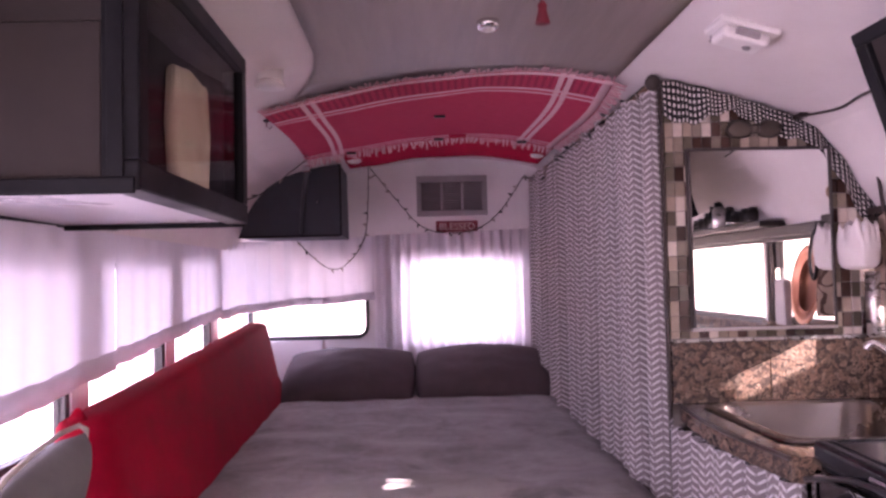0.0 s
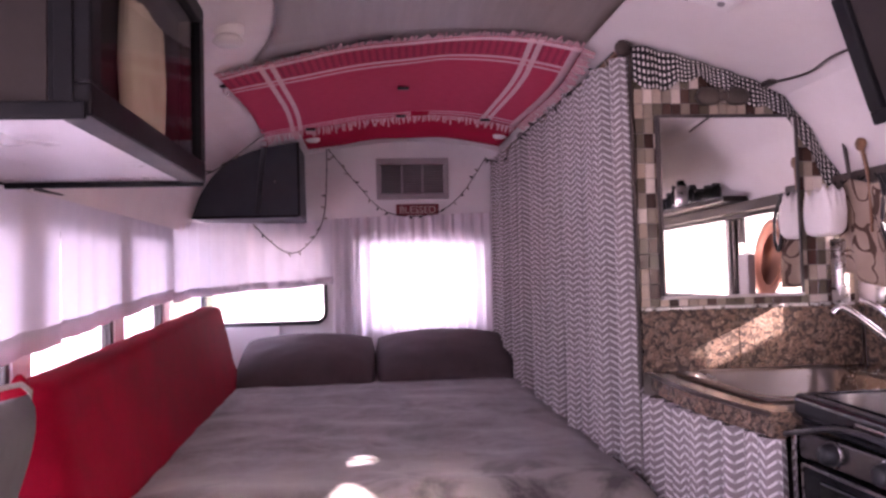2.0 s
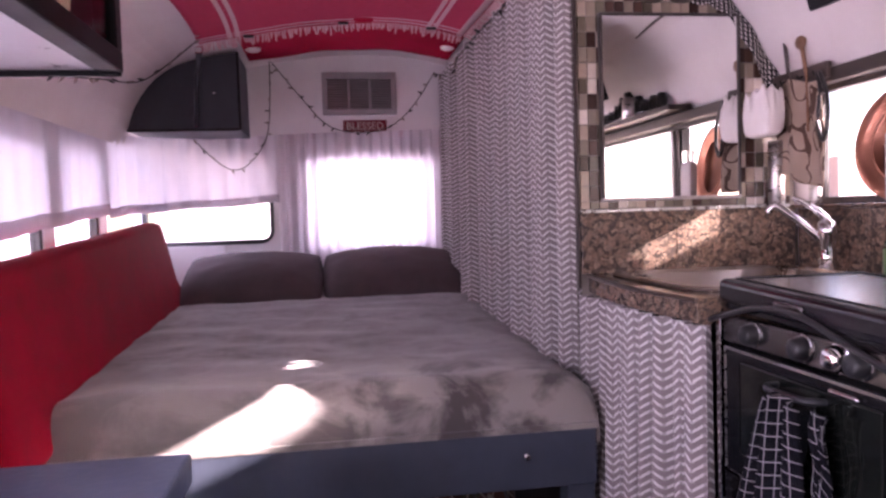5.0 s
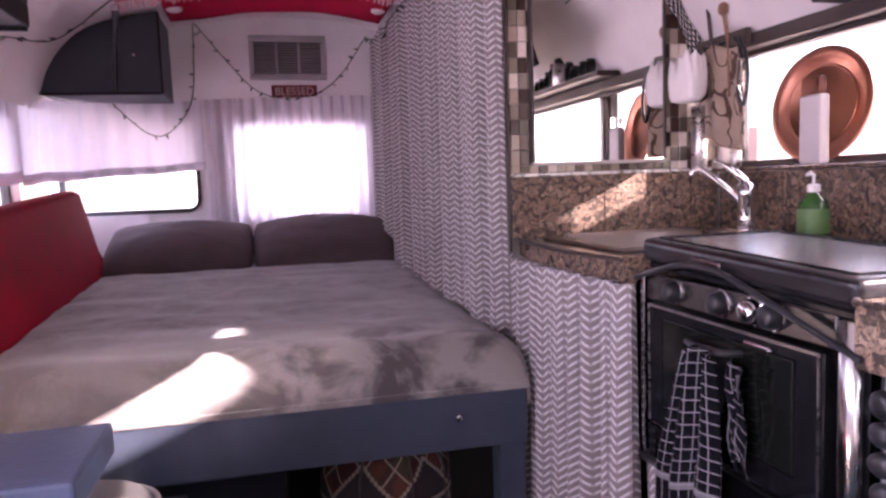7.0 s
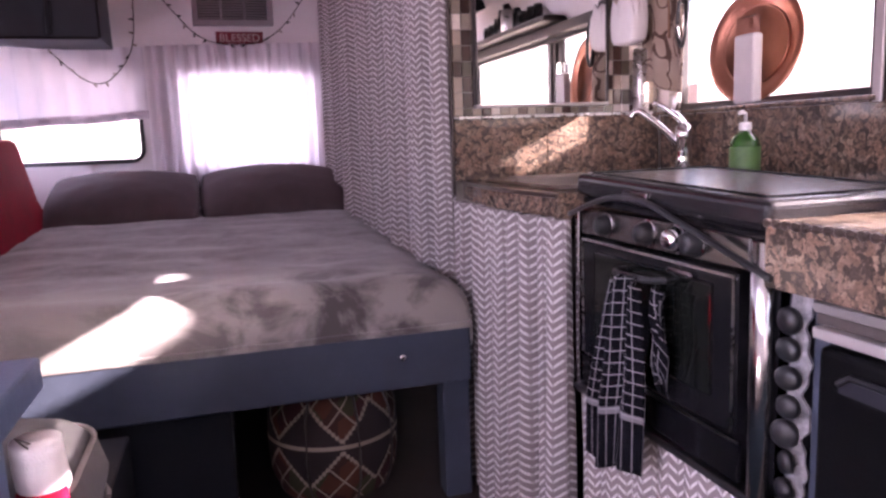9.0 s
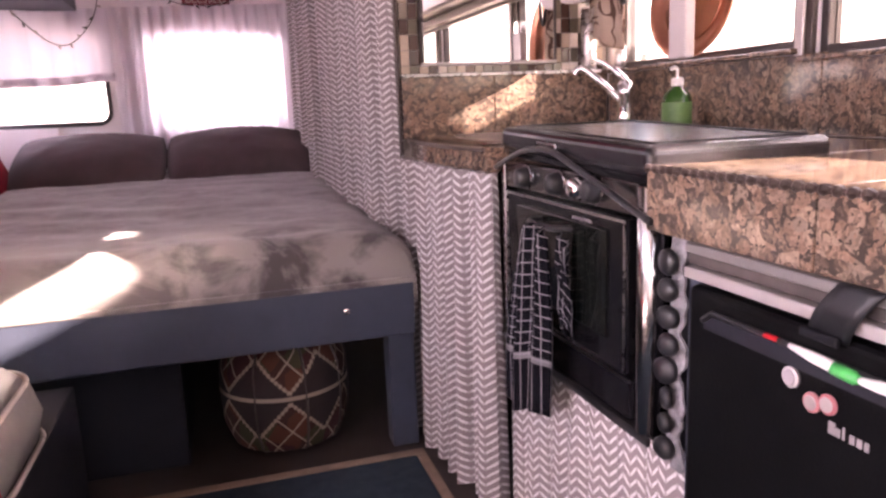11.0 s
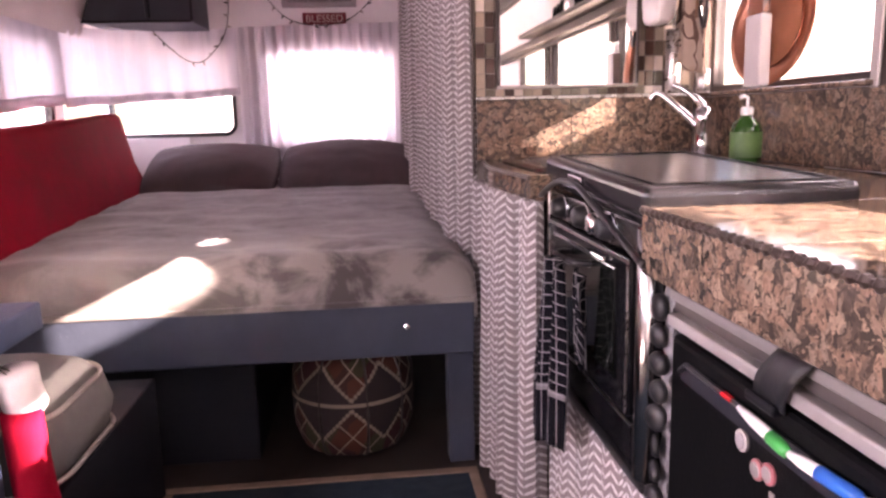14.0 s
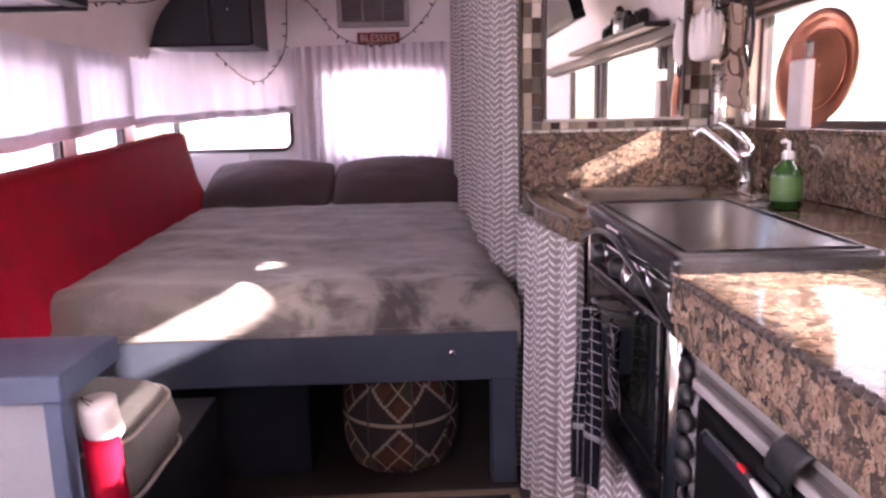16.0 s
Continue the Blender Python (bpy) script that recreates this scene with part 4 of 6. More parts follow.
sp = thing("ceiling_spotlight", (0.2, 1.90, 1.96), "small chrome spotlight on the grey ceiling panel", "lamp")
part("ring", lathe([(0.030, 0.012), (0.032, -0.006), (0.026, -0.016), (0.018, -0.016)], (0.2, 1.90, ceiling_z(0.2) - 0.012)), CHROME, sp, smooth=True)
part("lens", lathe([(0.017, 0), (0.015, -0.006), (0.006, -0.009)], (0.2, 1.90, ceiling_z(0.2) - 0.026)), WHITE_PLASTIC, sp, smooth=True)
ta = thing("red_tassel", (0.31, 1.70, 1.88), "small dark red tassel hanging from the ceiling", "tassel")
part("cord", tube([(0.31, 1.70, ceiling_z(0.31) - 0.01), (0.31, 1.70, ceiling_z(0.31) - 0.03)], 0.003), SIGN_RED, ta)
part("skirt", lathe([(0.004, 0), (0.012, -0.012), (0.010, -0.022), (0.018, -0.055)], (0.31, 1.70, ceiling_z(0.31) - 0.028), seg=14), SIGN_RED, ta, smooth=True)
sm = thing("smoke_alarm", (0.81, 1.74, 1.84), "white plastic alarm box on the sloping ceiling", "smoke alarm")
lean = Matrix.Translation((0.81, 1.74, ceiling_z(0.81) - 0.004)) @ Matrix.Rotation(radians(16), 4, "Y")
part("base", box(-0.075, 0.075, -0.055, 0.055, -0.012, 0.004, 0.006, m=lean), WHITE_PLASTIC, sm)
part("cover", box(-0.060, 0.060, -0.042, 0.042, -0.040, -0.010, 0.012, 3, m=lean), WHITE_PLASTIC, sm)
part("grille", box(-0.03, 0.03, -0.050, -0.040, -0.032, -0.016, 0.002, m=lean), VENT_GREY, sm)
part("test_button", lathe([(0.010, 0), (0.009, -0.005)], (0, 0, 0), seg=16, tilt=lean @ Matrix.Translation((0.02, 0, -0.039))), VENT_GREY, sm)
part("bracket", box(-0.05, 0.05, 0.054, 0.075, -0.02, 0.006, 0.003, m=lean), TRIM_DARK, sm)


def hook(x, y, label):
    z = ceiling_z(x)
    h = thing("ceiling_hook", (x, y, z), label, "hook", "ceiling hooks")
    part("plate", lathe([(0.014, 0.004), (0.014, -0.004), (0.008, -0.008)], (x, y, z), seg=14), BLACK_PLASTIC, h)
    part("hook", tube([(x, y, z - 0.006), (x, y, z - 0.026), (x + 0.010, y, z - 0.034), (x + 0.018, y, z - 0.024)], 0.003, 6), CHROME, h)


hook(-0.50, 3.24, "small ceiling hook holding a hanging strap")
hook(-0.53, 2.60, "small dark ceiling hook")

# dark corner cabinet at the rear
c = thing("corner_cabinet", (-0.63, 3.7, 1.525), "charcoal corner cabinet with a curved side under the ceiling", "cabinet")
prof = bez([(-0.90, 0, 1.527), (-0.86, 0, 1.64), (-0.79, 0, 1.745), (-0.69, 0, 1.82), (-0.56, 0, 1.865), (-0.39, 0, 1.895)], 5)
bm = bmesh.new()
loops = [[bm.verts.new((p.x, y, p.z)) for p in prof] + [bm.verts.new((-0.385, y, 1.527))] for y in (3.70, 4.10)]
n = len(loops[0])
for i in range(n):
    bm.faces.new((loops[0][i], loops[0][(i + 1) % n], loops[1][(i + 1) % n], loops[1][i]))
bm.faces.new(list(reversed(loops[0])))
bm.faces.new(loops[1])
bmesh.ops.recalc_face_normals(bm, faces=bm.faces)
part("body", bm, CABINET_SLATE, c)
part("edge_trim", box(-0.392, -0.380, 3.688, 3.702, 1.527, 1.892, 0.003), BLACK_FRAME, c)
part("bottom_trim", box(-0.90, -0.392, 3.690, 3.702, 1.522, 1.534, 0.003), BLACK_FRAME, c)
part("catch", lathe([(0.006, 0), (0.005, -0.008)], (-0.50, 3.70, 1.70), "y", 12), CHROME, c)
st = thing("hanging_strap", (-0.60, 3.5, 1.56), "black strap with a silver buckle hanging from a ceiling hook", "strap")
part("strap", tube(bez([(-0.485, 3.25, 1.80), (-0.52, 3.40, 1.74), (-0.555, 3.55, 1.64), (-0.58, 3.66, 1.545)], 5), 0.013, 8), BLACK_FRAME, st)
part("buckle", box(-0.505, -0.470, 3.235, 3.252, 1.785, 1.815, 0.004), CHROME, st)


def light_string(name, pts, label, step=0.055, leaf=0.026):
    g = thing(name, pts[0], label, "string lights", "string lights")
    line = bez(pts, 10)
    part("wire", tube(line, 0.0028, 6), WIRE, g)
    rnd_ = random.Random(len(pts) * 7)
    acc = 0.0
    for a, b in zip(line, line[1:]):
        acc += (b - a).length
        if acc > step:
            acc = 0.0
            tip = b + Vector((rnd_.uniform(-1, 1), -0.3, rnd_.uniform(-1, 0.5))).normalized() * leaf
            part("bulb", tube([b, b.lerp(tip, 0.5), tip], [0.0042, 0.0056, 0.0016], 6), BULB if rnd_.random() < 0.5 else WIRE, g)
    return g


YB = BACK - 0.06
light_string("string_lights", [(-0.27, YB, 1.945), (-0.10, YB, 1.73), (0.02, YB, 1.60), (0.16, YB, 1.555), (0.34, YB, 1.575), (0.48, YB, 1.68), (0.62, YB, 1.88)], "dark fairy light string draped over the rear wall vent")
light_string("string_lights", [(-0.27, YB, 1.945), (-0.275, YB, 1.75), (-0.29, YB, 1.58), (-0.33, YB - 0.02, 1.47), (-0.42, YB - 0.03, 1.375), (-0.50, YB - 0.03, 1.37), (-0.58, YB - 0.06, 1.43), (-0.66, YB - 0.1, 1.52)], "dark fairy light string hanging over the valance")
light_string("string_lights", [(0.72, 2.24, 1.885), (0.68, 2.7, 1.85), (0.66, 3.1, 1.845), (0.64, 3.5, 1.83), (0.66, 3.8, 1.80), (0.62, YB, 1.87)], "dark fairy light string along the curtain rod")
light_string("string_lights", [(-0.82, 2.5, 1.56), (-0.78, 2.9, 1.62), (-0.72, 3.3, 1.69), (-0.50, 3.24, 1.83)], "dark fairy light string under the ceiling corner")

# ---- bed, pillows, red bolster ----
bed = thing("bed", (0.0, 3.0, 0.0), "bed platform in blue-grey painted boards under a plush cover", "bed")
part("front_rail", box(-0.785, 0.715, 1.965, 2.005, 0.352, 0.520, 0.006), BLUE_GREY, bed)
part("leg", box(0.635, 0.714, 1.985, 2.06, 0.0, 0.352, 0.006), BLUE_GREY, bed)
part("leg", box(-0.735, -0.645, 1.985, 2.06, 0.0, 0.352, 0.006), BLUE_GREY, bed)
part("side_rail", box(0.675, 0.715, 2.006, 4.12, 0.352, 0.500, 0.005), BLUE_GREY, bed)
part("slat_deck", box(-0.74, 0.674, 2.006, 4.12, 0.46, 0.485), BLUE_GREY, bed)
part("bolt", lathe([(0.004, 0.0), (0.011, 0.0), (0.009, -0.007), (0.004, -0.009)], (0.516, 1.965, 0.443), "y", 14, tilt=None), CHROME, bed)


def bed_top(x, y):
    return 0.655 + 0.058 * min(1.0, max(0.0, (y - 2.2) / 1.3))


def mattress_at(s_, t_):
    # across the bed and then over its front edge
    side = 2 * s_ - 1
    x0, x1 = -0.785, 0.725
    x = (x0 + x1) / 2 + side * (x1 - x0) / 2
    drop_side = 0.055 * abs(side) ** 14
    if t_ < 0.28:
        k = t_ / 0.28
        a = k * math.pi / 2
        y = 2.095 - 0.125 * math.cos(a) ** 0.9
        z = 0.512 + (bed_top(x, 2.1) - 0.512) * math.sin(a) ** 0.85
    else:
        y = 2.095 + (t_ - 0.28) / 0.72 * 2.02
        z = bed_top(x, y)
    w = 0.006 * noise.noise(Vector((x * 3, y * 9, 0.3))) + 0.004 * noise.noise(Vector((x * 9, y * 14, 1.3)))
    w += 0.004 * math.sin(24 * y + 5 * x + 2 * math.sin(4 * x)) * (0.5 + noise.noise(Vector((x * 2, y * 2, 5))))
    front = 1.0 if t_ > 0.05 else t_ / 0.05
    return Vector((x, y - 0.3 * w * (t_ < 0.28), z - drop_side + w * front))


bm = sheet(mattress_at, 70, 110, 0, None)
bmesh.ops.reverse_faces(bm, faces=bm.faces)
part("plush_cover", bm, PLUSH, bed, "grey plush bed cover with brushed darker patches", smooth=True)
part("mattress", box(-0.725, 0.712, 2.03, 4.12, 0.486, 0.60, 0.03), PALE_GREY, bed)
part("cover_skirt", box(-0.735, 0.72, 1.962, 1.985, 0.505, 0.523, 0.004), PLUSH, bed)

for x0, x1, seed in ((-0.715, -0.025, 1.0), (-0.03, 0.685, 4.0)):
    tilt = Matrix.Translation((0, 3.84, 0.79)) @ Matrix.Rotation(radians(24), 4, "X") @ Matrix.Translation((0, -3.84, -0.79))
    p = thing("pillow", ((x0 + x1) / 2, 3.85, 0.72), "plump taupe pillow resting against the rear wall", "pillow", "bed pillows")
    part("case", pad(x0, x1, 3.58, 4.09, 0.695, 0.90, 0.5, 26, tilt, 0.006, seed, 2.0), PILLOW_CLOTH, p, smooth=True)

# long red bolster that leans on the side windows
bo = thing("red_bolster", (-0.74, 2.7, 0.6), "long red fabric back cushion standing on the bed", "cushion")
bm = bmesh.new()
NB, rr_ = 30, 0.035
rings = []
for i in range(NB + 1):
    y = 1.70 + 2.08 * i / NB
    f = i / NB
    zt, zb = 0.985 + 0.115 * f, 0.50 + 0.16 * f
    xr = -0.705 - 0.02 * f
    ends = min(1.0, min(i, NB - i) / 1.5 + 0.55) if i in (0, NB) else 1.0
    ring = []
    hw, hh = 0.060, (zt - zb) / 2
    for cx, cz, a0 in ((hw - rr_, hh - rr_, 0), (-hw + rr_, hh - rr_, 90), (-hw + rr_, -hh + rr_, 180), (hw - rr_, -hh + rr_, 270)):
        for k in range(5):
            a = radians(a0 + 22.5 * k)
            ring.append(bm.verts.new((xr - 0.06 + ends * (cx + rr_ * math.cos(a)) - 0.10 * (cz / hh) * 0.5 + 0.003 * noise.noise(Vector((y * 6, cz * 9, 0))), y, (zt + zb) / 2 + ends * (cz + rr_ * math.sin(a)) + 0.004 * noise.noise(Vector((y * 5, 3, a0))))))
    rings.append(ring)
for a, b in zip(rings, rings[1:]):
    for k in range(20):
        bm.faces.new((a[k], a[(k + 1) % 20], b[(k + 1) % 20], b[k]))
bm.faces.new(rings[0])
bm.faces.new(list(reversed(rings[-1])))
bmesh.ops.recalc_face_normals(bm, faces=bm.faces)
part("cover", bm, RED_CLOTH, bo, smooth=True)
part("corner_tuft", lathe([(0.022, 0), (0.016, 0.012), (0.010, 0.022), (0.004, 0.028)], (-0.80, 1.735, 0.990), seg=12), RED_CLOTH, bo, smooth=True)

# ---- overhead television cabinet ----
tv = thing("overhead_cabinet", (-0.70, 1.58, 1.455), "dark brown overhead cabinet with a glass-fronted black door", "cabinet")
CX0, CX1, CY0, CY1, CZ0, CZ1 = -0.95, -0.455, 1.20, 1.955, 1.462, 1.90
part("body", box(CX0, CX1 - 0.061, CY0 + 0.006, CY1, CZ0 + 0.012, 1.74, 0.003), BROWN_BLACK, tv)
part("underside", box(CX0, CX1 - 0.024, CY0 + 0.01, CY1 - 0.004, CZ0, CZ0 + 0.010), UNDERSIDE, tv, "grey lacquered underside")
part("edge_trim", box(CX0, CX1 - 0.004, CY0 - 0.006, CY0 + 0.004, CZ0 - 0.012, CZ0 + 0.016, 0.003), BLACK_FRAME, tv)
part("edge_trim", box(CX0, CX1, CY1 - 0.012, CY1 + 0.002, CZ0 - 0.014, CZ0 + 0.010, 0.003), BLACK_FRAME, tv)
door = part("door", box(CX1 - 0.06, CX1 - 0.050, CY0 + 0.002, CY1, CZ0 + 0.012, CZ1 - 0.02, 0.002), BLACK_FRAME, tv, "black framed glass door")
F = 0.045
for a in ((CY0, CY1, CZ0 - 0.006, CZ0 + F), (CY0, CY1, CZ1 - F, CZ1), (CY0, CY0 + F, CZ0 + F, CZ1 - F), (CY1 - F, CY1, CZ0 + F, CZ1 - F)):
    part("rail", box(CX1 - 0.052, CX1 + 0.004, *a, 0.004), BLACK_FRAME, door)
part("pane", box(CX1 - 0.012, CX1 - 0.008, CY0 + F - 0.004, CY1 - F + 0.004, CZ0 + F - 0.004, CZ1 - F + 0.004), GLASS, door).visible_shadow = False
# added cream pad that stands in for the bright patch in the pane
fb = thing("folded_blanket", (CX1 - 0.035, 1.47, CZ0 + F), "cream insert added behind the cabinet's glass door as its bright patch", "blanket")
part("fold", pad(CX1 - 0.048, CX1 - 0.018, 1.45, 1.69, CZ0 + F, 1.745, 0.10, 16, None, 0.008, 2.5, 8.0), CREAM_INSERT, fb, smooth=True)
part("end_stile", box(CX1 - 0.05, CX1 - 0.022, CY0 - 0.004, CY0 + 0.006, CZ0, CZ1, 0.002), BLACK_FRAME, tv)
# cabinet back filler up to the ceiling
part("crown", box(CX0 + 0.16, CX1 - 0.061, CY0 + 0.01, CY1 - 0.003, 1.741, 1.80), BROWN_BLACK, tv)

# ---- partition, long curtain, mosaic and mirror ----
PY = 2.21
bm = bmesh.new()
xs = [0.76 + (1.475 - 0.76) * i / 16 for i in range(17)]
front, back = [], []
for y, lst in ((PY + 0.006, front), (PY + 0.05, back)):
    lst += [bm.verts.new((x, y, 0.0)) for x in (xs[0], xs[-1])]
    lst += [bm.verts.new((x, y, min(ceiling_z(x), 1.9) - 0.002)) for x in reversed(xs)]
n = len(front)
for i in range(n):
    bm.faces.new((front[i], front[(i + 1) % n], back[(i + 1) % n], back[i]))
bm.faces.new(list(reversed(front)))
bm.faces.new(back)
bmesh.ops.recalc_face_normals(bm, faces=bm.faces)
partition = tagged(part("wall_partition", bm, GROUT), "kitchen end wall faced with mosaic tiles", "wall", kind="structure")
tagged(part("trim", box(0.754, 0.7625, PY - 0.012, PY + 0.004, 0.86, 1.885, 0.002), TRIM_DARK), "dark wooden edge strip of the partition", "trim", kind="structure")

hang("long_curtain", [(0.735, 2.208), (0.715, 2.6), (0.70, 3.2), (0.685, 3.7), (0.68, 4.13)], (1.87, 1.86), (0.50, 0.52), "floor-length grey cotton curtain with white zigzag print", "curtain", CHEVRON, 19, 0.085, nu=420, nv=30, uvk=1.9, flare=0.25)
rd = thing("curtain_rod", (0.72, 3.1, 1.89), "brown wooden curtain rod with a round end", "curtain rod")
part("rod", tube([(0.735, 2.20, 1.885), (0.685, 4.14, 1.875)], 0.010), WOOD_BROWN, rd)
part("finial", lathe([(0.012, 0), (0.024, -0.004), (0.025, -0.014), (0.016, -0.020)], (0.735, 2.205, 1.885), "y", 20), TRIM_DARK, rd, smooth=True)

MX0, MX1, MZ0, MZ1 = 0.832, 1.282, 1.118, 1.680
mi = thing("wall_mirror", ((MX0 + MX1) / 2, PY, MZ0), "rectangular mirror in a thin dark metal frame", "mirror")
part("glass", box(MX0 + 0.010, MX1 - 0.010, PY - 0.016, PY - 0.008, MZ0 + 0.010, MZ1 - 0.010), MIRROR, mi)
for a in ((MX0, MX1, MZ0, MZ0 + 0.010), (MX0, MX1, MZ1 - 0.010, MZ1), (MX0, MX0 + 0.010, MZ0 + 0.010, MZ1 - 0.010), (MX1 - 0.010, MX1, MZ0 + 0.010, MZ1 - 0.010)):
    part("frame", box(a[0], a[1], PY - 0.020, PY + 0.004, a[2], a[3], 0.003), PALE_FRAME if a[2] == MZ0 else ALU, mi)

scarf = thing("dotted_scarf", (1.1, PY, 1.75), "black scarf with white dots draped along the wall's top", "scarf")


def scarf_at(s_, t_):
    x = 0.765 + 0.685 * s_
    top = min(ceiling_z(x), 1.9) - 0.006
    drop = (0.092 + 0.045 * math.sin(11 * s_ + 1) * math.sin(5 * s_ + 0.4) + 0.016 * abs(math.sin(31 * s_))) * (1 - 0.35 * s_)
    return Vector((x, PY - 0.006 - 0.010 * math.sin(25 * s_) ** 2 - 0.006 * t_, top - drop * t_))


part("cloth", sheet(scarf_at, 60, 6, 0.002, lambda a, b: (a * 0.8, b * 0.09)), BEADS, scarf, smooth=True)
orn = thing("wall_ornament", (1.04, PY, 1.735), "small pewter bow-shaped ornament above the mirror", "ornament")
for sgn in (-1, 1):
    part("wing", pad(1.045 + sgn * 0.045 - 0.042, 1.045 + sgn * 0.045 + 0.042, PY - 0.03, PY - 0.006, 1.708, 1.762, 0.5, 8), PEWTER, orn, smooth=True)
part("knot", lathe([(0.004, -0.018), (0.016, -0.01), (0.016, 0.0), (0.006, 0.004)], (1.045, PY - 0.018, 1.735), "y", 14), PEWTER, orn, smooth=True)

# ---- kitchen counter, sink, taps ----
CT = 0.90
ctr = thing("sink_counter", (1.1, 1.9, 0.82), "brown granite counter with a bowed front edge round the sink", "countertop")


def front_edge(y):
    f = (y - 1.56) / (PY - 1.56)
    return 0.785 + 0.004 * f - 0.028 * math.sin(math.pi * min(1, max(0, f)))


SX0, SX1, SY0, SY1 = 0.865, 1.30, 1.68, 2.13
bm = bmesh.new()
ys = [1.540 + (PY - 0.001 - 1.540) * i / 14 for i in range(15)]
for z0, z1 in ((CT - 0.058, CT),):
    rows = []
    for y in ys:
        xa = front_edge(y)
        rows.append([bm.verts.new((xa + 0.006, y, z1)), bm.verts.new((SX0 - 0.02, y, z1)), bm.verts.new((SX0 - 0.02, y, z1 - 0.02)), bm.verts.new((xa + 0.03, y, z0)), bm.verts.new((xa, y, z0 + 0.006)), bm.verts.new((xa, y, z1 - 0.006))])
    for a, b in zip(rows, rows[1:]):
        for k in range(6):
            bm.faces.new((a[k], a[(k + 1) % 6], b[(k + 1) % 6], b[k]))
    bm.faces.new(rows[0])
    bm.faces.new(list(reversed(rows[-1])))
add_box(bm, SX1 + 0.02, RIGHT - 0.002, 1.540, PY - 0.001, CT - 0.03, CT)
add_box(bm, SX0 - 0.02, SX1 + 0.02, 1.540, SY0 - 0.02, CT - 0.03, CT)
add_box(bm, SX0 - 0.02, SX1 + 0.02, SY1 + 0.02, PY - 0.001, CT - 0.03, CT)
bmesh.ops.recalc_face_normals(bm, faces=bm.faces)
part("slab", bm, GRANITE, ctr)
part("nosing", tube([(front_edge(y) - 0.002, y, CT - 0.003) for y in ys], 0.0055, 6), TRIM_DARK, ctr)

sk = thing("kitchen_sink", (1.1, 1.9, 0.78), "stainless steel sink set into the granite counter", "sink")


def super_loop(cx, cy, hx, hy, z, r, n=10):
    pts = []
    for sx, sy, a0 in ((1, 1, 0), (-1, 1, 90), (-1, -1, 180), (1, -1, 270)):
        for k in range(n):
            a = radians(a0 + 90 * k / (n - 1))
            pts.append((cx + sx * (hx - r) + r * math.cos(a), cy + sy * (hy - r) + r * math.sin(a), z))
    return pts


bm = bmesh.new()
cx, cy, hx, hy = (SX0 + SX1) / 2, (SY0 + SY1) / 2, (SX1 - SX0) / 2, (SY1 - SY0) / 2
rings = []
for grow, z, r in ((0.035, CT + 0.002, 0.05), (0.030, CT + 0.008, 0.05), (0.008, CT + 0.008, 0.06), (0.0, CT - 0.002, 0.065), (-0.012, CT - 0.11, 0.07), (-0.05, CT - 0.135, 0.06), (-0.16, CT - 0.14, 0.03)):
    rings.append([bm.verts.new(p) for p in super_loop(cx, cy, hx + grow, hy + grow, z, r)])
for a, b in zip(rings, rings[1:]):
    for k in range(len(a)):
        bm.faces.new((a[k], a[(k + 1) % len(a)], b[(k + 1) % len(a)], b[k]))
bm.faces.new(rings[-1])
bmesh.ops.recalc_face_normals(bm, faces=bm.faces)
bmesh.ops.reverse_faces(bm, faces=bm.faces)
part("bowl", bm, SINK_STEEL, sk, smooth=True)
part("drain", lathe([(0.030, 0), (0.030, 0.004), (0.02, 0.003), (0.006, 0.001)], (cx, cy, CT - 0.139), seg=20), CHROME, sk)

fa = thing("kitchen_faucet", (1.37, 1.92, CT), "chrome single-lever kitchen faucet on a long base plate", "faucet")
part("base_plate", box(1.335, 1.405, 1.80, 2.05, CT, CT + 0.016, 0.007, 3), CHROME, fa)
part("body", lathe([(0.026, 0), (0.024, 0.03), (0.022, 0.085), (0.026, 0.095), (0.024, 0.125), (0.012, 0.135)], (1.37, 1.92, CT + 0.014), seg=24), CHROME, fa, smooth=True)
part("spout", tube(bez([(1.370, 1.92, CT + 0.075), (1.345, 1.94, CT + 0.110), (1.305, 1.968, CT + 0.155), (1.272, 1.992, CT + 0.186), (1.258, 2.002, CT + 0.186), (1.250, 2.008, CT + 0.172)], 5), 0.0105, 12), CHROME, fa, smooth=True)
part("lever", tube(bez([(1.372, 1.918, CT + 0.145), (1.35, 1.932, CT + 0.172), (1.32, 1.955, CT + 0.200), (1.30, 1.97, CT + 0.210)], 4), [0.011] * 5 + [0.008] * 8, 10), CHROME, fa, smooth=True)

sb = thing("soap_bottle", (1.33, 1.60, CT), "green soap bottle with a clear pump top", "soap bottle")
body = part("bottle", lathe([(0.030, 0), (0.036, 0.004), (0.036, 0.085), (0.032, 0.102), (0.016, 0.116), (0.013, 0.124)], (1.33, 1.61, CT + 0.001), seg=28), GREEN_SOAP, sb, smooth=True)
part("wrapper", lathe([(0.0362, 0.022), (0.0368, 0.022), (0.0368, 0.082), (0.0362, 0.082)], (1.33, 1.61, CT + 0.001), seg=28), LABEL_GREEN, sb)
part("collar", lathe([(0.014, 0.122), (0.015, 0.124), (0.015, 0.138), (0.010, 0.142)], (1.33, 1.61, CT + 0.001), seg=18), WHITE_PLASTIC, sb)
part("pump", tube([(1.33, 1.61, CT + 0.14), (1.33, 1.61, CT + 0.164), (1.322, 1.612, CT + 0.168), (1.312, 1.614, CT + 0.164)], [0.004, 0.004, 0.006, 0.004], 10), WHITE_PLASTIC, sb, smooth=True)

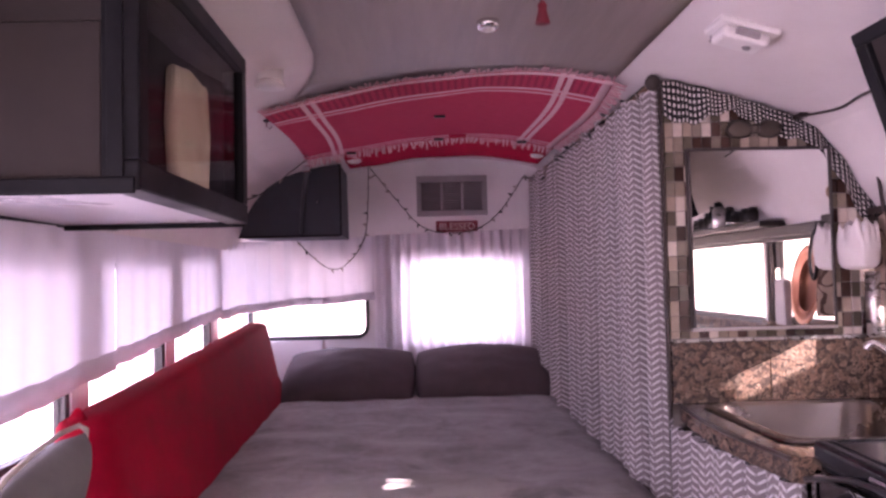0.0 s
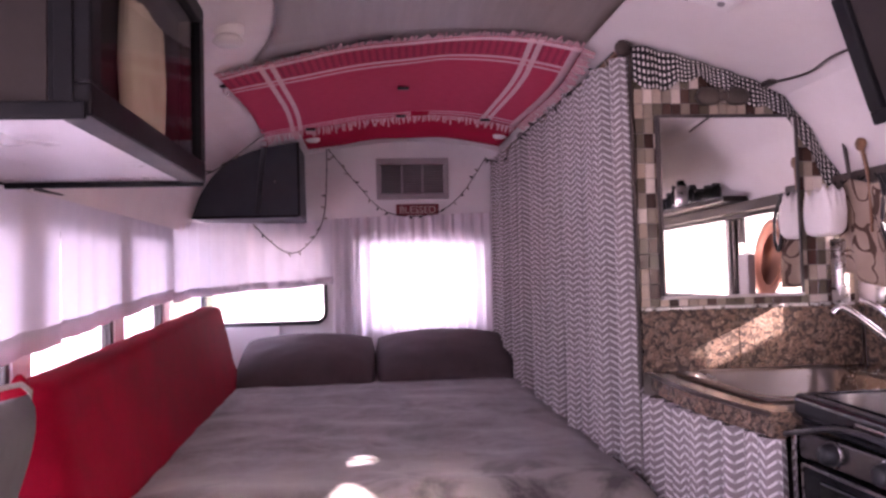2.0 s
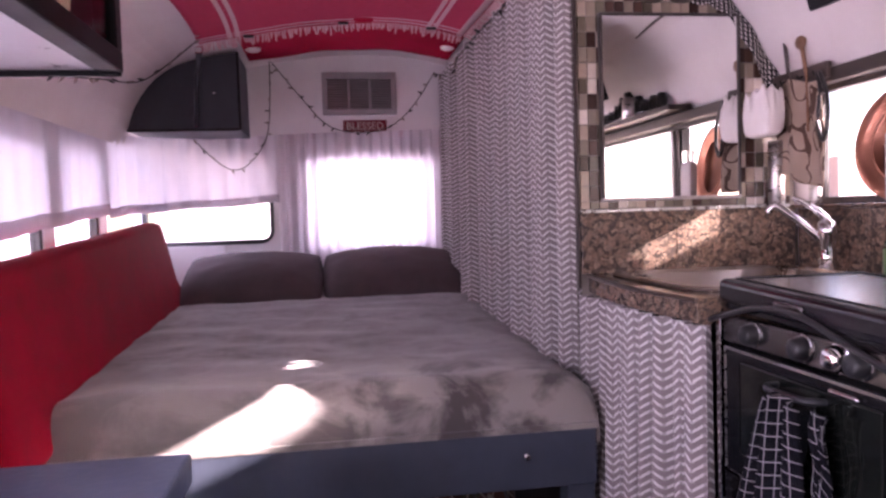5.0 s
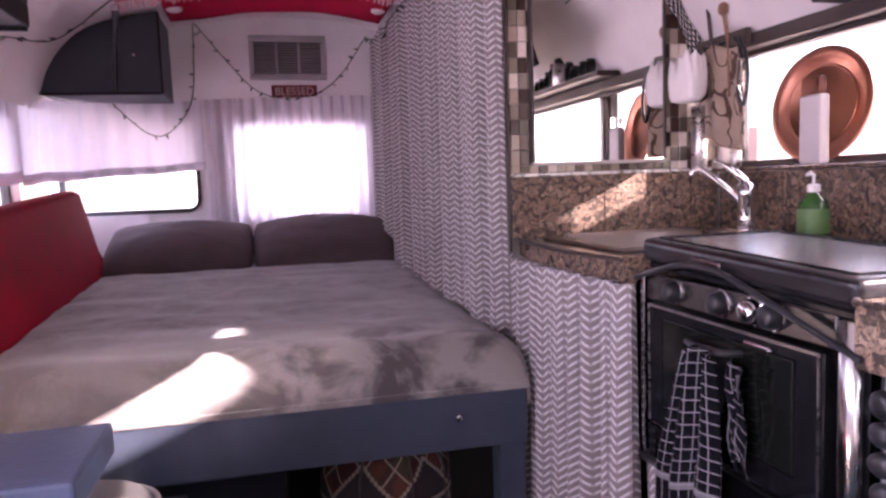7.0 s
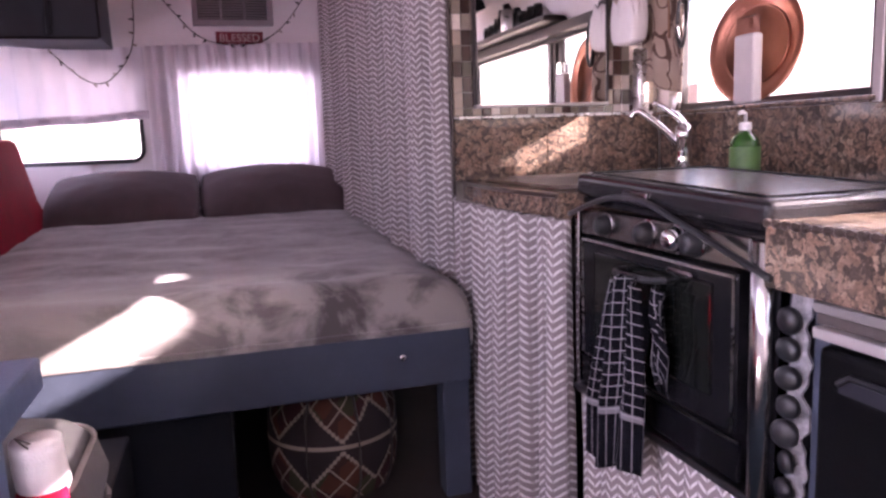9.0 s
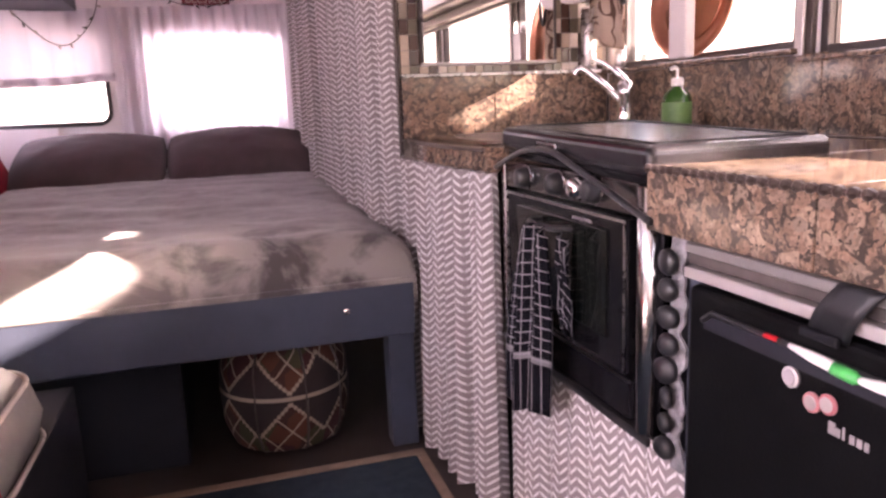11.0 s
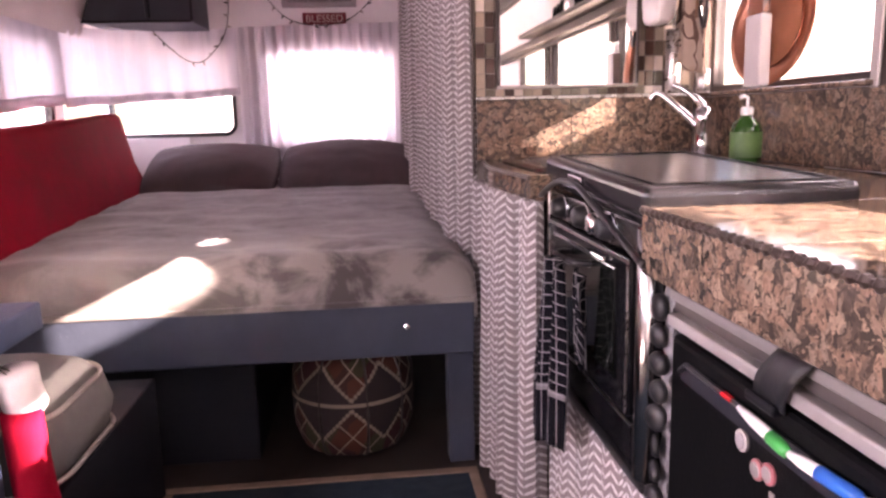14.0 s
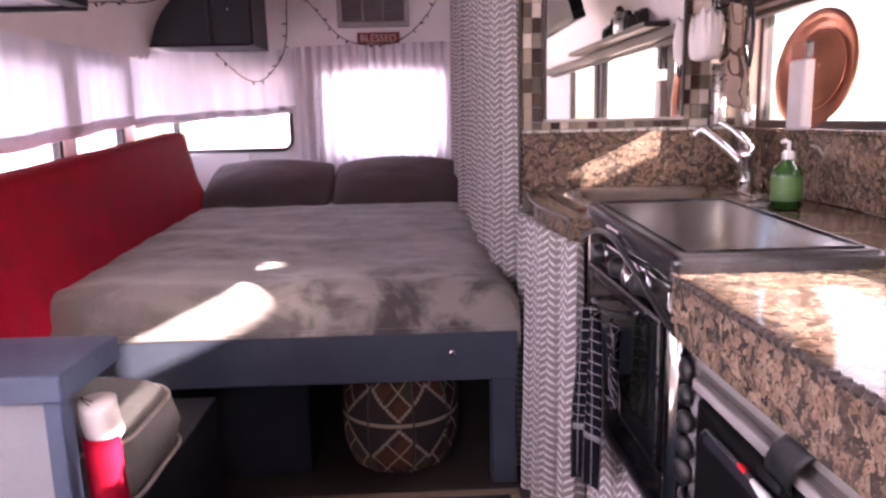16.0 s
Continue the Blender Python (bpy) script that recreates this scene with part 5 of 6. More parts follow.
# granite splash slabs, with joints
splash = tagged(new("trim_splash"), "polished brown granite splashback with narrow joints", "splashback", kind="structure")
for x0, x1 in ((0.766, 1.066), (1.068, 1.368), (1.370, 1.468)):
    part("slab", box(x0, x1, PY - 0.014, PY + 0.004, CT + 0.001, 1.085, 0.002), GRANITE, splash)
y = PY - 0.016
while y > -1.1:
    y1 = max(y - 0.30, -1.12)
    part("slab", box(RIGHT - 0.020, RIGHT - 0.001, y1 + 0.001, y - 0.001, CT + 0.001, 1.078 if y > 1.5 else 1.061, 0.002), GRANITE, splash)
    y = y1
part("cap", box(RIGHT - 0.045, RIGHT + 0.02, 1.36, PY - 0.016, 1.079, 1.091, 0.003), GRANITE, splash)
part("cap", box(RIGHT - 0.030, RIGHT + 0.02, -1.1, 1.359, 1.062, 1.074, 0.003), GRANITE, splash)
part("cap", box(0.766, RIGHT - 0.046, PY - 0.016, PY + 0.003, 1.086, 1.094, 0.002), STEEL, splash)
wd = thing("window_valance_board", (1.46, 1.0, 1.45), "dark wooden rail above the kitchen windows", "rail")
part("rail", box(1.405, 1.489, -1.1, 2.15, 1.430, 1.470, 0.005), TRIM_DARK, wd)
part("shelf", box(1.325, 1.430, 0.2, 1.62, 1.471, 1.492, 0.003), TRIM_DARK, wd)
part("lower_lip", box(1.452, 1.486, -1.1, 2.15, 1.415, 1.430, 0.003), ALU, wd)
# the posts' backlit shade is put into their dark colour
for y0_, y1_ in ((0.205, 0.295), (1.332, 1.388)):
    pw = thing("window_post", (1.48, (y0_ + y1_) / 2, 1.075), "post between the kitchen windows, coloured dark as if backlit", "post", "window posts")
    part("post", box(1.474, 1.4895, y0_, y1_, 1.0745, 1.414, 0.003), TRIM_DARK, pw)
    part("bead", box(1.464, 1.4735, (y0_ + y1_) / 2 - 0.012, (y0_ + y1_) / 2 + 0.012, 1.0745, 1.414, 0.003), PALE_FRAME, pw)

# ---- stove ----
YS0, YS1, XF = 0.926, 1.534, 0.826
stv = thing("kitchen_stove", (1.05, 1.25, 0.47), "black gas stove with a glass oven door and chrome trim", "stove")
part("body", box(XF + 0.02, 1.30, YS0 + 0.012, YS1 - 0.008, 0.47, 0.868, 0.004), ENAMEL, stv)
panel = part("control_panel", box(XF - 0.004, XF + 0.02, YS0 + 0.044, YS1 - 0.030, 0.816, 0.872, 0.005), PANEL_STEEL, stv, "dark steel control strip")
KNOBS = ((1.390, 0), (1.240, 0), (1.150, 1), (1.100, 0))
for yk, bright in KNOBS:
    kn = part("knob", lathe([(0.022, 0), (0.022, -0.008), (0.018, -0.022), (0.014, -0.026)], (XF - 0.004, yk, 0.846), "x", 20), CHROME if bright else BLACK_PLASTIC, panel, smooth=True)
for yk, bright in KNOBS:
    part("dial_ring", lathe([(0.025, 0), (0.025, -0.003), (0.023, -0.004)], (XF - 0.0035, yk, 0.846), "x", 20), CHROME, panel)
od = part("oven_door", box(XF - 0.012, XF + 0.018, YS0 + 0.064, YS1 - 0.046, 0.552, 0.812, 0.006), ENAMEL, stv, "black glass oven door")
part("door_glass", box(XF - 0.0155, XF - 0.011, 1.045, 1.425, 0.600, 0.788, 0.004), OVEN_GLASS, od)
for a in ((0.993, 1.482, 0.805, 0.809), (0.993, 0.996, 0.560, 0.804), (1.479, 1.482, 0.560, 0.804)):
    part("glass_trim", box(XF - 0.0145, XF - 0.0115, *a), STEEL, od)
part("door_handle", tube(bez([(XF - 0.010, 1.17, 0.770), (XF - 0.040, 1.175, 0.772), (XF - 0.050, 1.20, 0.772), (XF - 0.050, 1.28, 0.772), (XF - 0.010, 1.30, 0.770)], 5), 0.006, 10), BLACK_PLASTIC, od, smooth=True)
part("chrome_grip", box(XF - 0.022, XF - 0.010, 1.090, 1.160, 0.788, 0.797, 0.004), CHROME, od)
part("lower_drawer", box(XF - 0.006, XF + 0.018, YS0 + 0.058, YS1 - 0.030, 0.474, 0.546, 0.005), ENAMEL, stv)
part("drawer_trim", box(XF - 0.0085, XF - 0.0055, 0.984, 1.40, 0.542, 0.5455), STEEL, stv)
part("chrome_post", lathe([(0.018, 0.0), (0.0215, 0.003), (0.0215, 0.395), (0.018, 0.398)], (XF + 0.006, YS0 + 0.022, 0.470), seg=28), POST_STEEL, stv, smooth=True)
part("side_trim", box(XF - 0.006, XF + 0.02, YS1 - 0.020, YS1 - 0.004, 0.470, 0.868, 0.003), CHROME, stv)
part("foot_rail", box(XF - 0.012, XF + 0.02, YS0, YS1, 0.455, 0.470, 0.004), BLACK_PLASTIC, stv)

lid = thing("stove_cover", (1.0, 1.28, 0.885), "black enamelled metal cover lying on the stove", "stove cover")
LX0, LX1, LY0, LY1 = 0.810, 1.145, 0.925, 1.505
part("top", box(LX0, LX1, LY0, LY1, 0.884, 0.932, 0.014, 4), LID_BLACK, lid, smooth=False)
bm = bmesh.new()
for a in ((LX0 + 0.026, LX1 - 0.026, LY0 + 0.026, LY0 + 0.031), (LX0 + 0.026, LX1 - 0.026, LY1 - 0.031, LY1 - 0.026), (LX0 + 0.026, LX0 + 0.031, LY0 + 0.031, LY1 - 0.031), (LX1 - 0.031, LX1 - 0.026, LY0 + 0.031, LY1 - 0.031)):
    add_box(bm, a[0], a[1], a[2], a[3], 0.9325, 0.9355)
part("raised_rim", bm, LID_BLACK, lid)
part("rim_skirt", box(LX0 + 0.012, LX1 - 0.012, LY0 + 0.012, LY1 - 0.012, 0.869, 0.8845, 0.004), ENAMEL, lid)
part("label_clip", box(LX0 - 0.006, LX0 + 0.002, 1.225, 1.305, 0.900, 0.914, 0.003), CHROME, lid, "small chrome clip")
# the cover lies tilted, its far end a little higher
lift = Matrix.Translation((0, LY0, 0.884)) @ Matrix.Rotation(radians(1.9), 4, "X") @ Matrix.Translation((0, -LY0, -0.888))
for ob in lid.children:
    ob.data.transform(ob.matrix_world.inverted() @ lift @ ob.matrix_world)
cord = thing("black_cord", (0.80, 1.2, 0.86), "black elastic cord looped over the stove cover", "cord")
part("cord", tube(bez([(0.806, 1.525, 0.858), (0.799, 1.43, 0.884), (0.797, 1.33, 0.906), (0.796, 1.22, 0.907), (0.797, 1.12, 0.882), (0.800, 1.02, 0.853), (0.802, 0.905, 0.820)], 6), 0.0055, 8), BLACK_PLASTIC, cord, smooth=True)

# checked dish towel over the oven handle
dt = thing("dish_towel", (0.76, 1.25, 0.36), "black and white checked dish towel over the oven handle", "dish towel")


def dish_at(s_, t_):
    """Bunched at the handle, spreading and leaning towards the far side as it falls."""
    yl = 1.250 + 0.085 * min(1.0, 1.5 * t_) ** 0.8 + 0.008 * t_
    yr = 1.176 - 0.020 * min(1.0, 2 * t_) + 0.012 * t_
    y = yl + (yr - yl) * s_
    fold = 0.014 * math.sin(15 * s_ + 1.4 * t_ + 0.5) * (1.0 - 0.35 * t_) + 0.014 * math.sin(math.pi * s_)
    z = 0.778 - (0.375 + 0.016 * math.sin(5 * s_ + 0.4)) * t_ - 0.018 * (2 * s_ - 1) ** 2 * (1 - t_)
    return Vector((0.768 - 0.012 * t_ - fold, y, z))


def dish_back(s_, t_):
    """The other end, which shows as a narrow strip behind the first."""
    y = 1.160 - 0.030 * s_ + 0.006 * math.sin(9 * t_)
    return Vector((0.786 - 0.008 * math.sin(8 * s_ + 3 * t_), y, 0.766 - 0.02 * s_ - (0.17 + 0.02 * math.sin(7 * s_)) * t_))


part("cloth", sheet(dish_at, 40, 30, 0.004, lambda a, b: (a * 0.27, 0.42 - b * 0.42)), CHECK, dt, smooth=True)
part("back_fold", sheet(dish_back, 14, 16, 0.004, lambda a, b: (a * 0.09, 0.42 - b * 0.20)), CHECK, dt, smooth=True)

# cloth under the sink and the stove
hang("sink_curtain", [(0.750, 2.192), (0.762, 2.05), (0.765, 1.85), (0.802, 1.522)], (0.845, 0.842), (0.005, 0.005), "gathered grey zigzag-print curtain under the sink", "curtain", CHEVRON, 9, 0.042, nu=180, nv=24, uvk=1.6, flare=0.6)
hang("stove_curtain", [(0.832, 1.55), (0.826, 1.25), (0.836, 0.872)], (0.47, 0.47), (0.005, 0.005), "gathered grey zigzag-print curtain under the stove", "curtain", CHEVRON, 7, 0.026, nu=90, nv=16, uvk=1.6, flare=0.6)

# scalloped trim beside the stove
sc = thing("scalloped_trim", (0.80, 0.895, 0.40), "white strip edged with round black scallops", "trim")
rnd = random.Random(11)
bm = sheet(lambda a, b: Vector((0.832 + 0.002 * math.sin(40 * b), 0.897 - (0.034 + 0.006 * math.sin(28 * b) + 0.003 * math.sin(71 * b)) * a, 0.44 + 0.365 * b)), 4, 60, 0.004)
part("strip", bm, LACE, sc, "crumpled pale lace strip")
for k in range(8):
    rk_ = 0.0195 + rnd.uniform(-0.002, 0.002)
    lean_ = Matrix.Rotation(radians(rnd.uniform(-22, 22)), 4, "Z") @ Matrix.Diagonal((1, 1, rnd.uniform(0.86, 1.05), 1))
    part("scallop", lathe([(0.004, -0.009), (rk_ * 0.8, -0.007), (rk_, -0.002), (rk_, 0.003)], (0.822, 0.890 + rnd.uniform(-0.004, 0.004), 0.762 - 0.0415 * k), "x", 18, tilt=lean_), BLACK_PLASTIC, sc, smooth=True)

# ---- near counter with the refrigerator below ----
nc = thing("near_counter", (1.15, 0.0, 0.82), "polished brown granite counter top with a deep front edge", "countertop")
y = 0.924
k = 0
while y > -1.0:
    y1 = y - 0.318
    part("top_tile", box(0.812, RIGHT - 0.021, y1 + 0.001, y - 0.001, CT - 0.03, CT, 0.002), GRANITE, nc)
    part("edge_slab", box(0.806, 0.820, y1 + 0.001, y - 0.001, CT - 0.094, CT - 0.006, 0.002), GRANITE, nc)
    y = y1
part("rear_tile", box(LX1 - 0.02, RIGHT - 0.021, 0.926, 1.245, CT - 0.03, CT, 0.002), GRANITE, nc)
part("rear_tile", box(LX1 - 0.02, RIGHT - 0.021, 1.247, 1.538, CT - 0.03, CT, 0.002), GRANITE, nc)
part("nosing", tube([(0.808, 0.924 - 0.0045 * i, CT - 0.003) for i in range(420)], [0.0068 if i % 4 < 2 else 0.0042 for i in range(420)], 6), TRIM_DARK, nc, "dark notched edge trim")
part("carcass", box(0.86, RIGHT - 0.03, -1.05, 0.93, 0.02, CT - 0.031), CHARCOAL, nc)
part("end_panel", box(0.836, 0.86, 0.832, 0.858, 0.0, CT - 0.095, 0.002), BLUE_GREY, nc)

mt = thing("metal_strip", (0.805, 0.3, 0.77), "brushed steel trim strip above the refrigerator", "trim strip")
part("upper_lip", box(0.815, 0.855, -1.0, 0.842, 0.787, 0.801, 0.003), LIP_GREY, mt)
part("strip", box(0.822, 0.855, -1.0, 0.842, 0.7695, 0.7865, 0.003), DULL_STEEL, mt)
part("lower_lip", box(0.810, 0.855, -1.0, 0.836, 0.753, 0.769, 0.003), PALE_FRAME, mt)

fr = thing("refrigerator", (1.1, 0.40, 0.02), "small black refrigerator under the counter", "refrigerator")
part("body", box(0.847, 0.859, 0.05, 0.835, 0.02, 0.730, 0.003), FRIDGE_BLACK, fr)
fd = part("door", box(0.812, 0.846, 0.055, 0.828, 0.03, 0.745, 0.010, 3), FRIDGE_BLACK, fr)
part("handle_recess", box(0.8105, 0.8125, 0.45, 0.79, 0.692, 0.712, 0.0), CHARCOAL, fd)
part("handle_lip", tube([(0.809, 0.79, 0.704), (0.808, 0.77, 0.718), (0.808, 0.45, 0.718)], 0.004, 6), BLACK_PLASTIC, fd)
bx = bmesh.new()
for k, (w, h) in enumerate(((0.010, 0.016), (0.007, 0.011), (0.003, 0.016), (0.007, 0.011), (0.007, 0.011), (0.006, 0.011))):
    add_box(bx, 0.8105, 0.8118, 0.576 - 0.0092 * k - w * 0.85, 0.576 - 0.0092 * k, 0.637, 0.637 + h * 0.85)
part("badge", bx, PALE_FRAME, fd, "pale maker's badge")
sr = thing("hook_strap", (0.80, 0.56, 0.74), "black hook-and-loop strap over the steel strip", "strap")
part("band", sheet(lambda a, b: Vector((0.812 - 0.010 * math.sin(math.pi * b), 0.572 - 0.055 * a + 0.040 * b, 0.803 - 0.062 * b)), 4, 10, 0.003), BLACK_PLASTIC, sr, smooth=True)
part("buckle", box(0.800, 0.809, 0.562, 0.615, 0.736, 0.748, 0.003), BLACK_FRAME, sr)


def magnet(y, z, r, mat, inner_mat):
    g = thing("fridge_magnet", (0.79, y, z), "small round magnet on the refrigerator door", "magnet", "fridge magnets")
    part("rim", lathe([(r, 0), (r, -0.003), (r * 0.8, -0.004)], (0.812, y, z), "x", 20), mat, g)
    part("face", lathe([(r * 0.75, 0), (r * 0.7, -0.0012)], (0.8080, y, z), "x", 18), inner_mat, g)


magnet(0.632, 0.680, 0.0125, PALE_FRAME, VENT_GREY)
magnet(0.600, 0.662, 0.0115, surface("pink_enamel", (0.55, 0.22, 0.22), rough=0.4), PALE_FRAME)
magnet(0.578, 0.668, 0.0115, surface("rose_enamel", (0.50, 0.16, 0.17), rough=0.4), PALE_FRAME)


def marker(a, b, mat_cap, share):
    a, b = Vector(a), Vector(b)
    m1 = a.lerp(b, share)
    g = thing("marker_pen", b, "white marker pen with a coloured cap held to the door", "marker pen", "marker pens")
    part("barrel", tube([a, a.lerp(m1, 0.5), m1], [0.0035, 0.0065, 0.0068], 10), WHITE_PLASTIC, g, smooth=True)
    part("cap", tube([m1, m1.lerp(b, 0.8), b], [0.0078, 0.0074, 0.0035], 10), mat_cap, g, smooth=True)


marker((0.803, 0.628, 0.720), (0.803, 0.533, 0.712), GREEN_PLASTIC, 0.66)
marker((0.803, 0.536, 0.712), (0.803, 0.428, 0.721), BLUE_PLASTIC, 0.46)
marker((0.803, 0.430, 0.721), (0.803, 0.335, 0.731), RED_PLASTIC, 0.20)
cl = thing("red_clip", (0.786, 0.635, 0.716), "small red plastic clip on the refrigerator handle", "clip")
part("clip", box(0.803, 0.811, 0.650, 0.672, 0.716, 0.722, 0.002), RED_PLASTIC, cl)

# ---- copper tray, bottle, cloths and ladles at the window ----
ct = thing("copper_tray", (1.45, 1.76, 1.092), "round hammered copper tray leaning in the window", "tray")
lean = Matrix.Translation((1.450, 1.724, 1.242)) @ Matrix.Rotation(radians(9), 4, "Z") @ Matrix.Rotation(radians(7), 4, "Y") @ Matrix.Rotation(radians(-90), 4, "Y")
part("dish", lathe([(0.060, 0.0), (0.118, 0.001), (0.124, 0.006), (0.148, 0.012), (0.1505, 0.010), (0.1505, 0.007), (0.128, 0.002), (0.120, -0.003), (0.060, -0.004)], (0, 0, 0), seg=56, tilt=lean), COPPER, ct, smooth=True)
part("inner_ring", lathe([(0.098, 0.0015), (0.100, 0.0035), (0.103, 0.0035), (0.105, 0.0015)], (0, 0, 0), seg=56, tilt=lean), COPPER, ct, smooth=True)
wb = thing("white_dispenser", (1.38, 1.67, 1.092), "tall white dispenser standing before the copper tray", "dispenser")
part("body", box(1.366, 1.396, 1.633, 1.707, 1.0915, 1.262, 0.006), DISPENSER, wb)
part("clear_top", box(1.369, 1.393, 1.640, 1.702, 1.263, 1.306, 0.004), GLASS, wb, "clear plastic top")

rk = thing("hook_rail", (1.42, 2.1, 1.46), "small wooden rail of hooks beside the window", "hook rail")
part("rail", box(1.385, 1.404, 1.94, 2.19, 1.44, 1.485, 0.005), TRIM_DARK, rk)
for yk in (1.97, 2.04, 2.12, 2.17):
    part("hook", tube([(1.385, yk, 1.46), (1.370, yk, 1.452), (1.366, yk, 1.462)], 0.003, 6), BLACK_FRAME, rk)


def draped(name, label, y0, y1, z0, z1, mat, depth, x=1.375, puff=0.014, slant=0.0):
    g = thing(name, (x, (y0 + y1) / 2, z0), label, "towel")

    def at(s_, t_):
        yc = (y0 + y1) / 2
        spread = 0.70 + 0.30 * min(1, t_ * 1.8)
        return Vector((x - puff * math.sin(11 * s_ + 2 * t_) * (0.3 + t_) - 0.01, yc + (y0 - yc + (y1 - y0) * s_) * spread, z1 + (z0 - z1) * t_ - 0.015 * math.sin(4 * s_ + 1) + slant * (s_ - 0.5) * t_))

    part("cloth", sheet(at, 22, 18, depth), mat, g, smooth=True)
    return g


wc = thing("white_cloth", (1.31, 2.13, 1.28), "white puffed cloth hanging above a steel canister", "cloth")
part("puff", pad(1.285, 1.345, 2.055, 2.200, 1.295, 1.430, 0.22, 18, None, 0.022, 3.0, 4.0), WHITE_CLOTH, wc, smooth=True)
cn = thing("steel_canister", (1.345, 2.14, 1.09), "slim brushed steel canister in the window corner", "canister")
part("body", lathe([(0.022, 0), (0.024, 0.004), (0.024, 0.19), (0.021, 0.194)], (1.385, 2.171, 1.0945), seg=24), STEEL, cn, smooth=True)
cn = thing("steel_canister", (1.40, 2.06, 1.09), "short brushed steel canister below the brown towel", "canister")
part("body", lathe([(0.016, 0), (0.018, 0.004), (0.018, 0.060), (0.015, 0.063)], (1.425, 2.045, 1.0945), seg=24), STEEL, cn, smooth=True)
draped("brown_towel", "tan dish towel with dark curling print hanging from a hook", 1.93, 2.165, 1.160, 1.45, BROWN_CLOTH, 0.005, 1.39, slant=0.02)
for yk, zt in ((2.10, 1.60), (2.02, 1.555)):
    l = thing("wooden_ladle", (1.39, yk, 1.40), "dark wooden spoon hung beside the window", "spoon", "wooden spoons")
    part("handle", tube(bez([(1.385, yk, 1.30), (1.382, yk, 1.45), (1.372, yk + 0.01, zt)], 4), [0.004] * 5 + [0.006] * 4, 8), TRIM_DARK if yk > 2.05 else WOOD_BROWN, l, smooth=True)
    part("bowl", lathe([(0.004, -0.006), (0.020, -0.004), (0.022, 0.002), (0.010, 0.007)], (1.372, yk + 0.01, zt), "x", 16), TRIM_DARK if yk > 2.05 else WOOD_BROWN, l, smooth=True)

lp = thing("looped_cable", (1.37, 1.94, 1.26), "dark looped cable hanging beside the printed towel", "cable")
part("cord", tube(bez([(1.368, 1.955, 1.455), (1.362, 1.935, 1.40), (1.362, 1.945, 1.32), (1.362, 1.925, 1.265), (1.362, 1.905, 1.31), (1.364, 1.910, 1.39), (1.368, 1.945, 1.455)], 6), 0.006, 8), BLACK_PLASTIC, lp, smooth=True)

# dark cupboard above the kitchen windows
oc = thing("television", (1.05, 1.15, 1.50), "black flat television hung leaning under the ceiling", "television")
slope = Matrix.Translation((1.04, 1.155, 1.668)) @ Matrix.Rotation(radians(-17.5), 4, "Y")
part("board", box(-0.012, 0.022, -0.40, 0.40, -0.155, 0.155, 0.004, m=slope), BROWN_BLACK, oc)
for a in ((-0.405, 0.405, -0.160, -0.130), (-0.405, 0.405, 0.130, 0.160), (-0.405, -0.365, -0.130, 0.130), (0.365, 0.405, -0.130, 0.130)):
    part("frame", box(-0.026, 0.026, *a, 0.004, m=slope), BLACK_FRAME, oc)
for yk in (0.85, 1.45):
    part("hanger", tube([(1.0, yk, 1.80), (1.0, yk, ceiling_z(1.0) + 0.01)], 0.006, 8), BLACK_FRAME, oc)
cb = thing("ceiling_cable", (1.25, 1.9, 1.72), "thin dark cable running under the sloping ceiling", "cable")
part("wire", tube(bez([(1.17, 2.16, 1.765), (1.20, 2.0, 1.752), (1.19, 1.85, 1.76), (1.21, 1.6, 1.748)], 6), 0.004, 6), TRIM_DARK, cb)
part("clip", box(1.155, 1.185, 2.13, 2.17, 1.758, 1.772, 0.003), TRIM_DARK, cb)

# jars along the rail over the windows
for k, (yk, r_, h_) in enumerate(((0.90, 0.020, 0.06), (0.96, 0.020, 0.065), (1.03, 0.018, 0.085), (1.10, 0.022, 0.11), (1.19, 0.040, 0.12), (1.28, 0.024, 0.09), (1.34, 0.026, 0.065), (1.42, 0.022, 0.07), (1.49, 0.022, 0.07))):
    j = thing("spice_jar", (1.362, yk, 1.486), "small dark jar standing on the shelf over the windows", "jar", "spice jars")
    part("jar", lathe([(r_ * 0.9, 0), (r_, 0.003), (r_, h_ * 0.75), (r_ * 0.7, h_ * 0.82)], (1.362, yk, 1.4865), seg=16), OVEN_GLASS if k != 4 else STEEL, j, smooth=True)
    part("lid", lathe([(r_ * 0.78, h_ * 0.82), (r_ * 0.8, h_), (r_ * 0.6, h_ * 1.02)], (1.362, yk, 1.4865), seg=16), BLACK_PLASTIC, j, smooth=True)

# ---- bench with end panel, cushions, stocking ----
be = thing("bench", (-0.6, 1.3, 0.0), "blue-grey bench end with a pale panel and thick top", "bench")
part("top", box(-0.96, -0.228, 1.135, 1.395, 0.645, 0.700, 0.006), BENCH_BLUE, be)
part("end_panel", box(-0.95, -0.275, 1.165, 1.195, 0.0, 0.644, 0.003), PALE_GREY, be)
part("corner_post", box(-0.275, -0.240, 1.150, 1.195, 0.0, 0.644, 0.004), BENCH_BLUE, be)
part("seat_box", box(-0.95, -0.18, 1.21, 1.90, 0.0, 0.355, 0.005), CHARCOAL, be)
cu_ = thing("seat_cushion", (-0.5, 1.45, 0.36), "grey canvas seat cushion with cream piping", "cushion", "piped cushions")
bm = bmesh.new()
rings = []
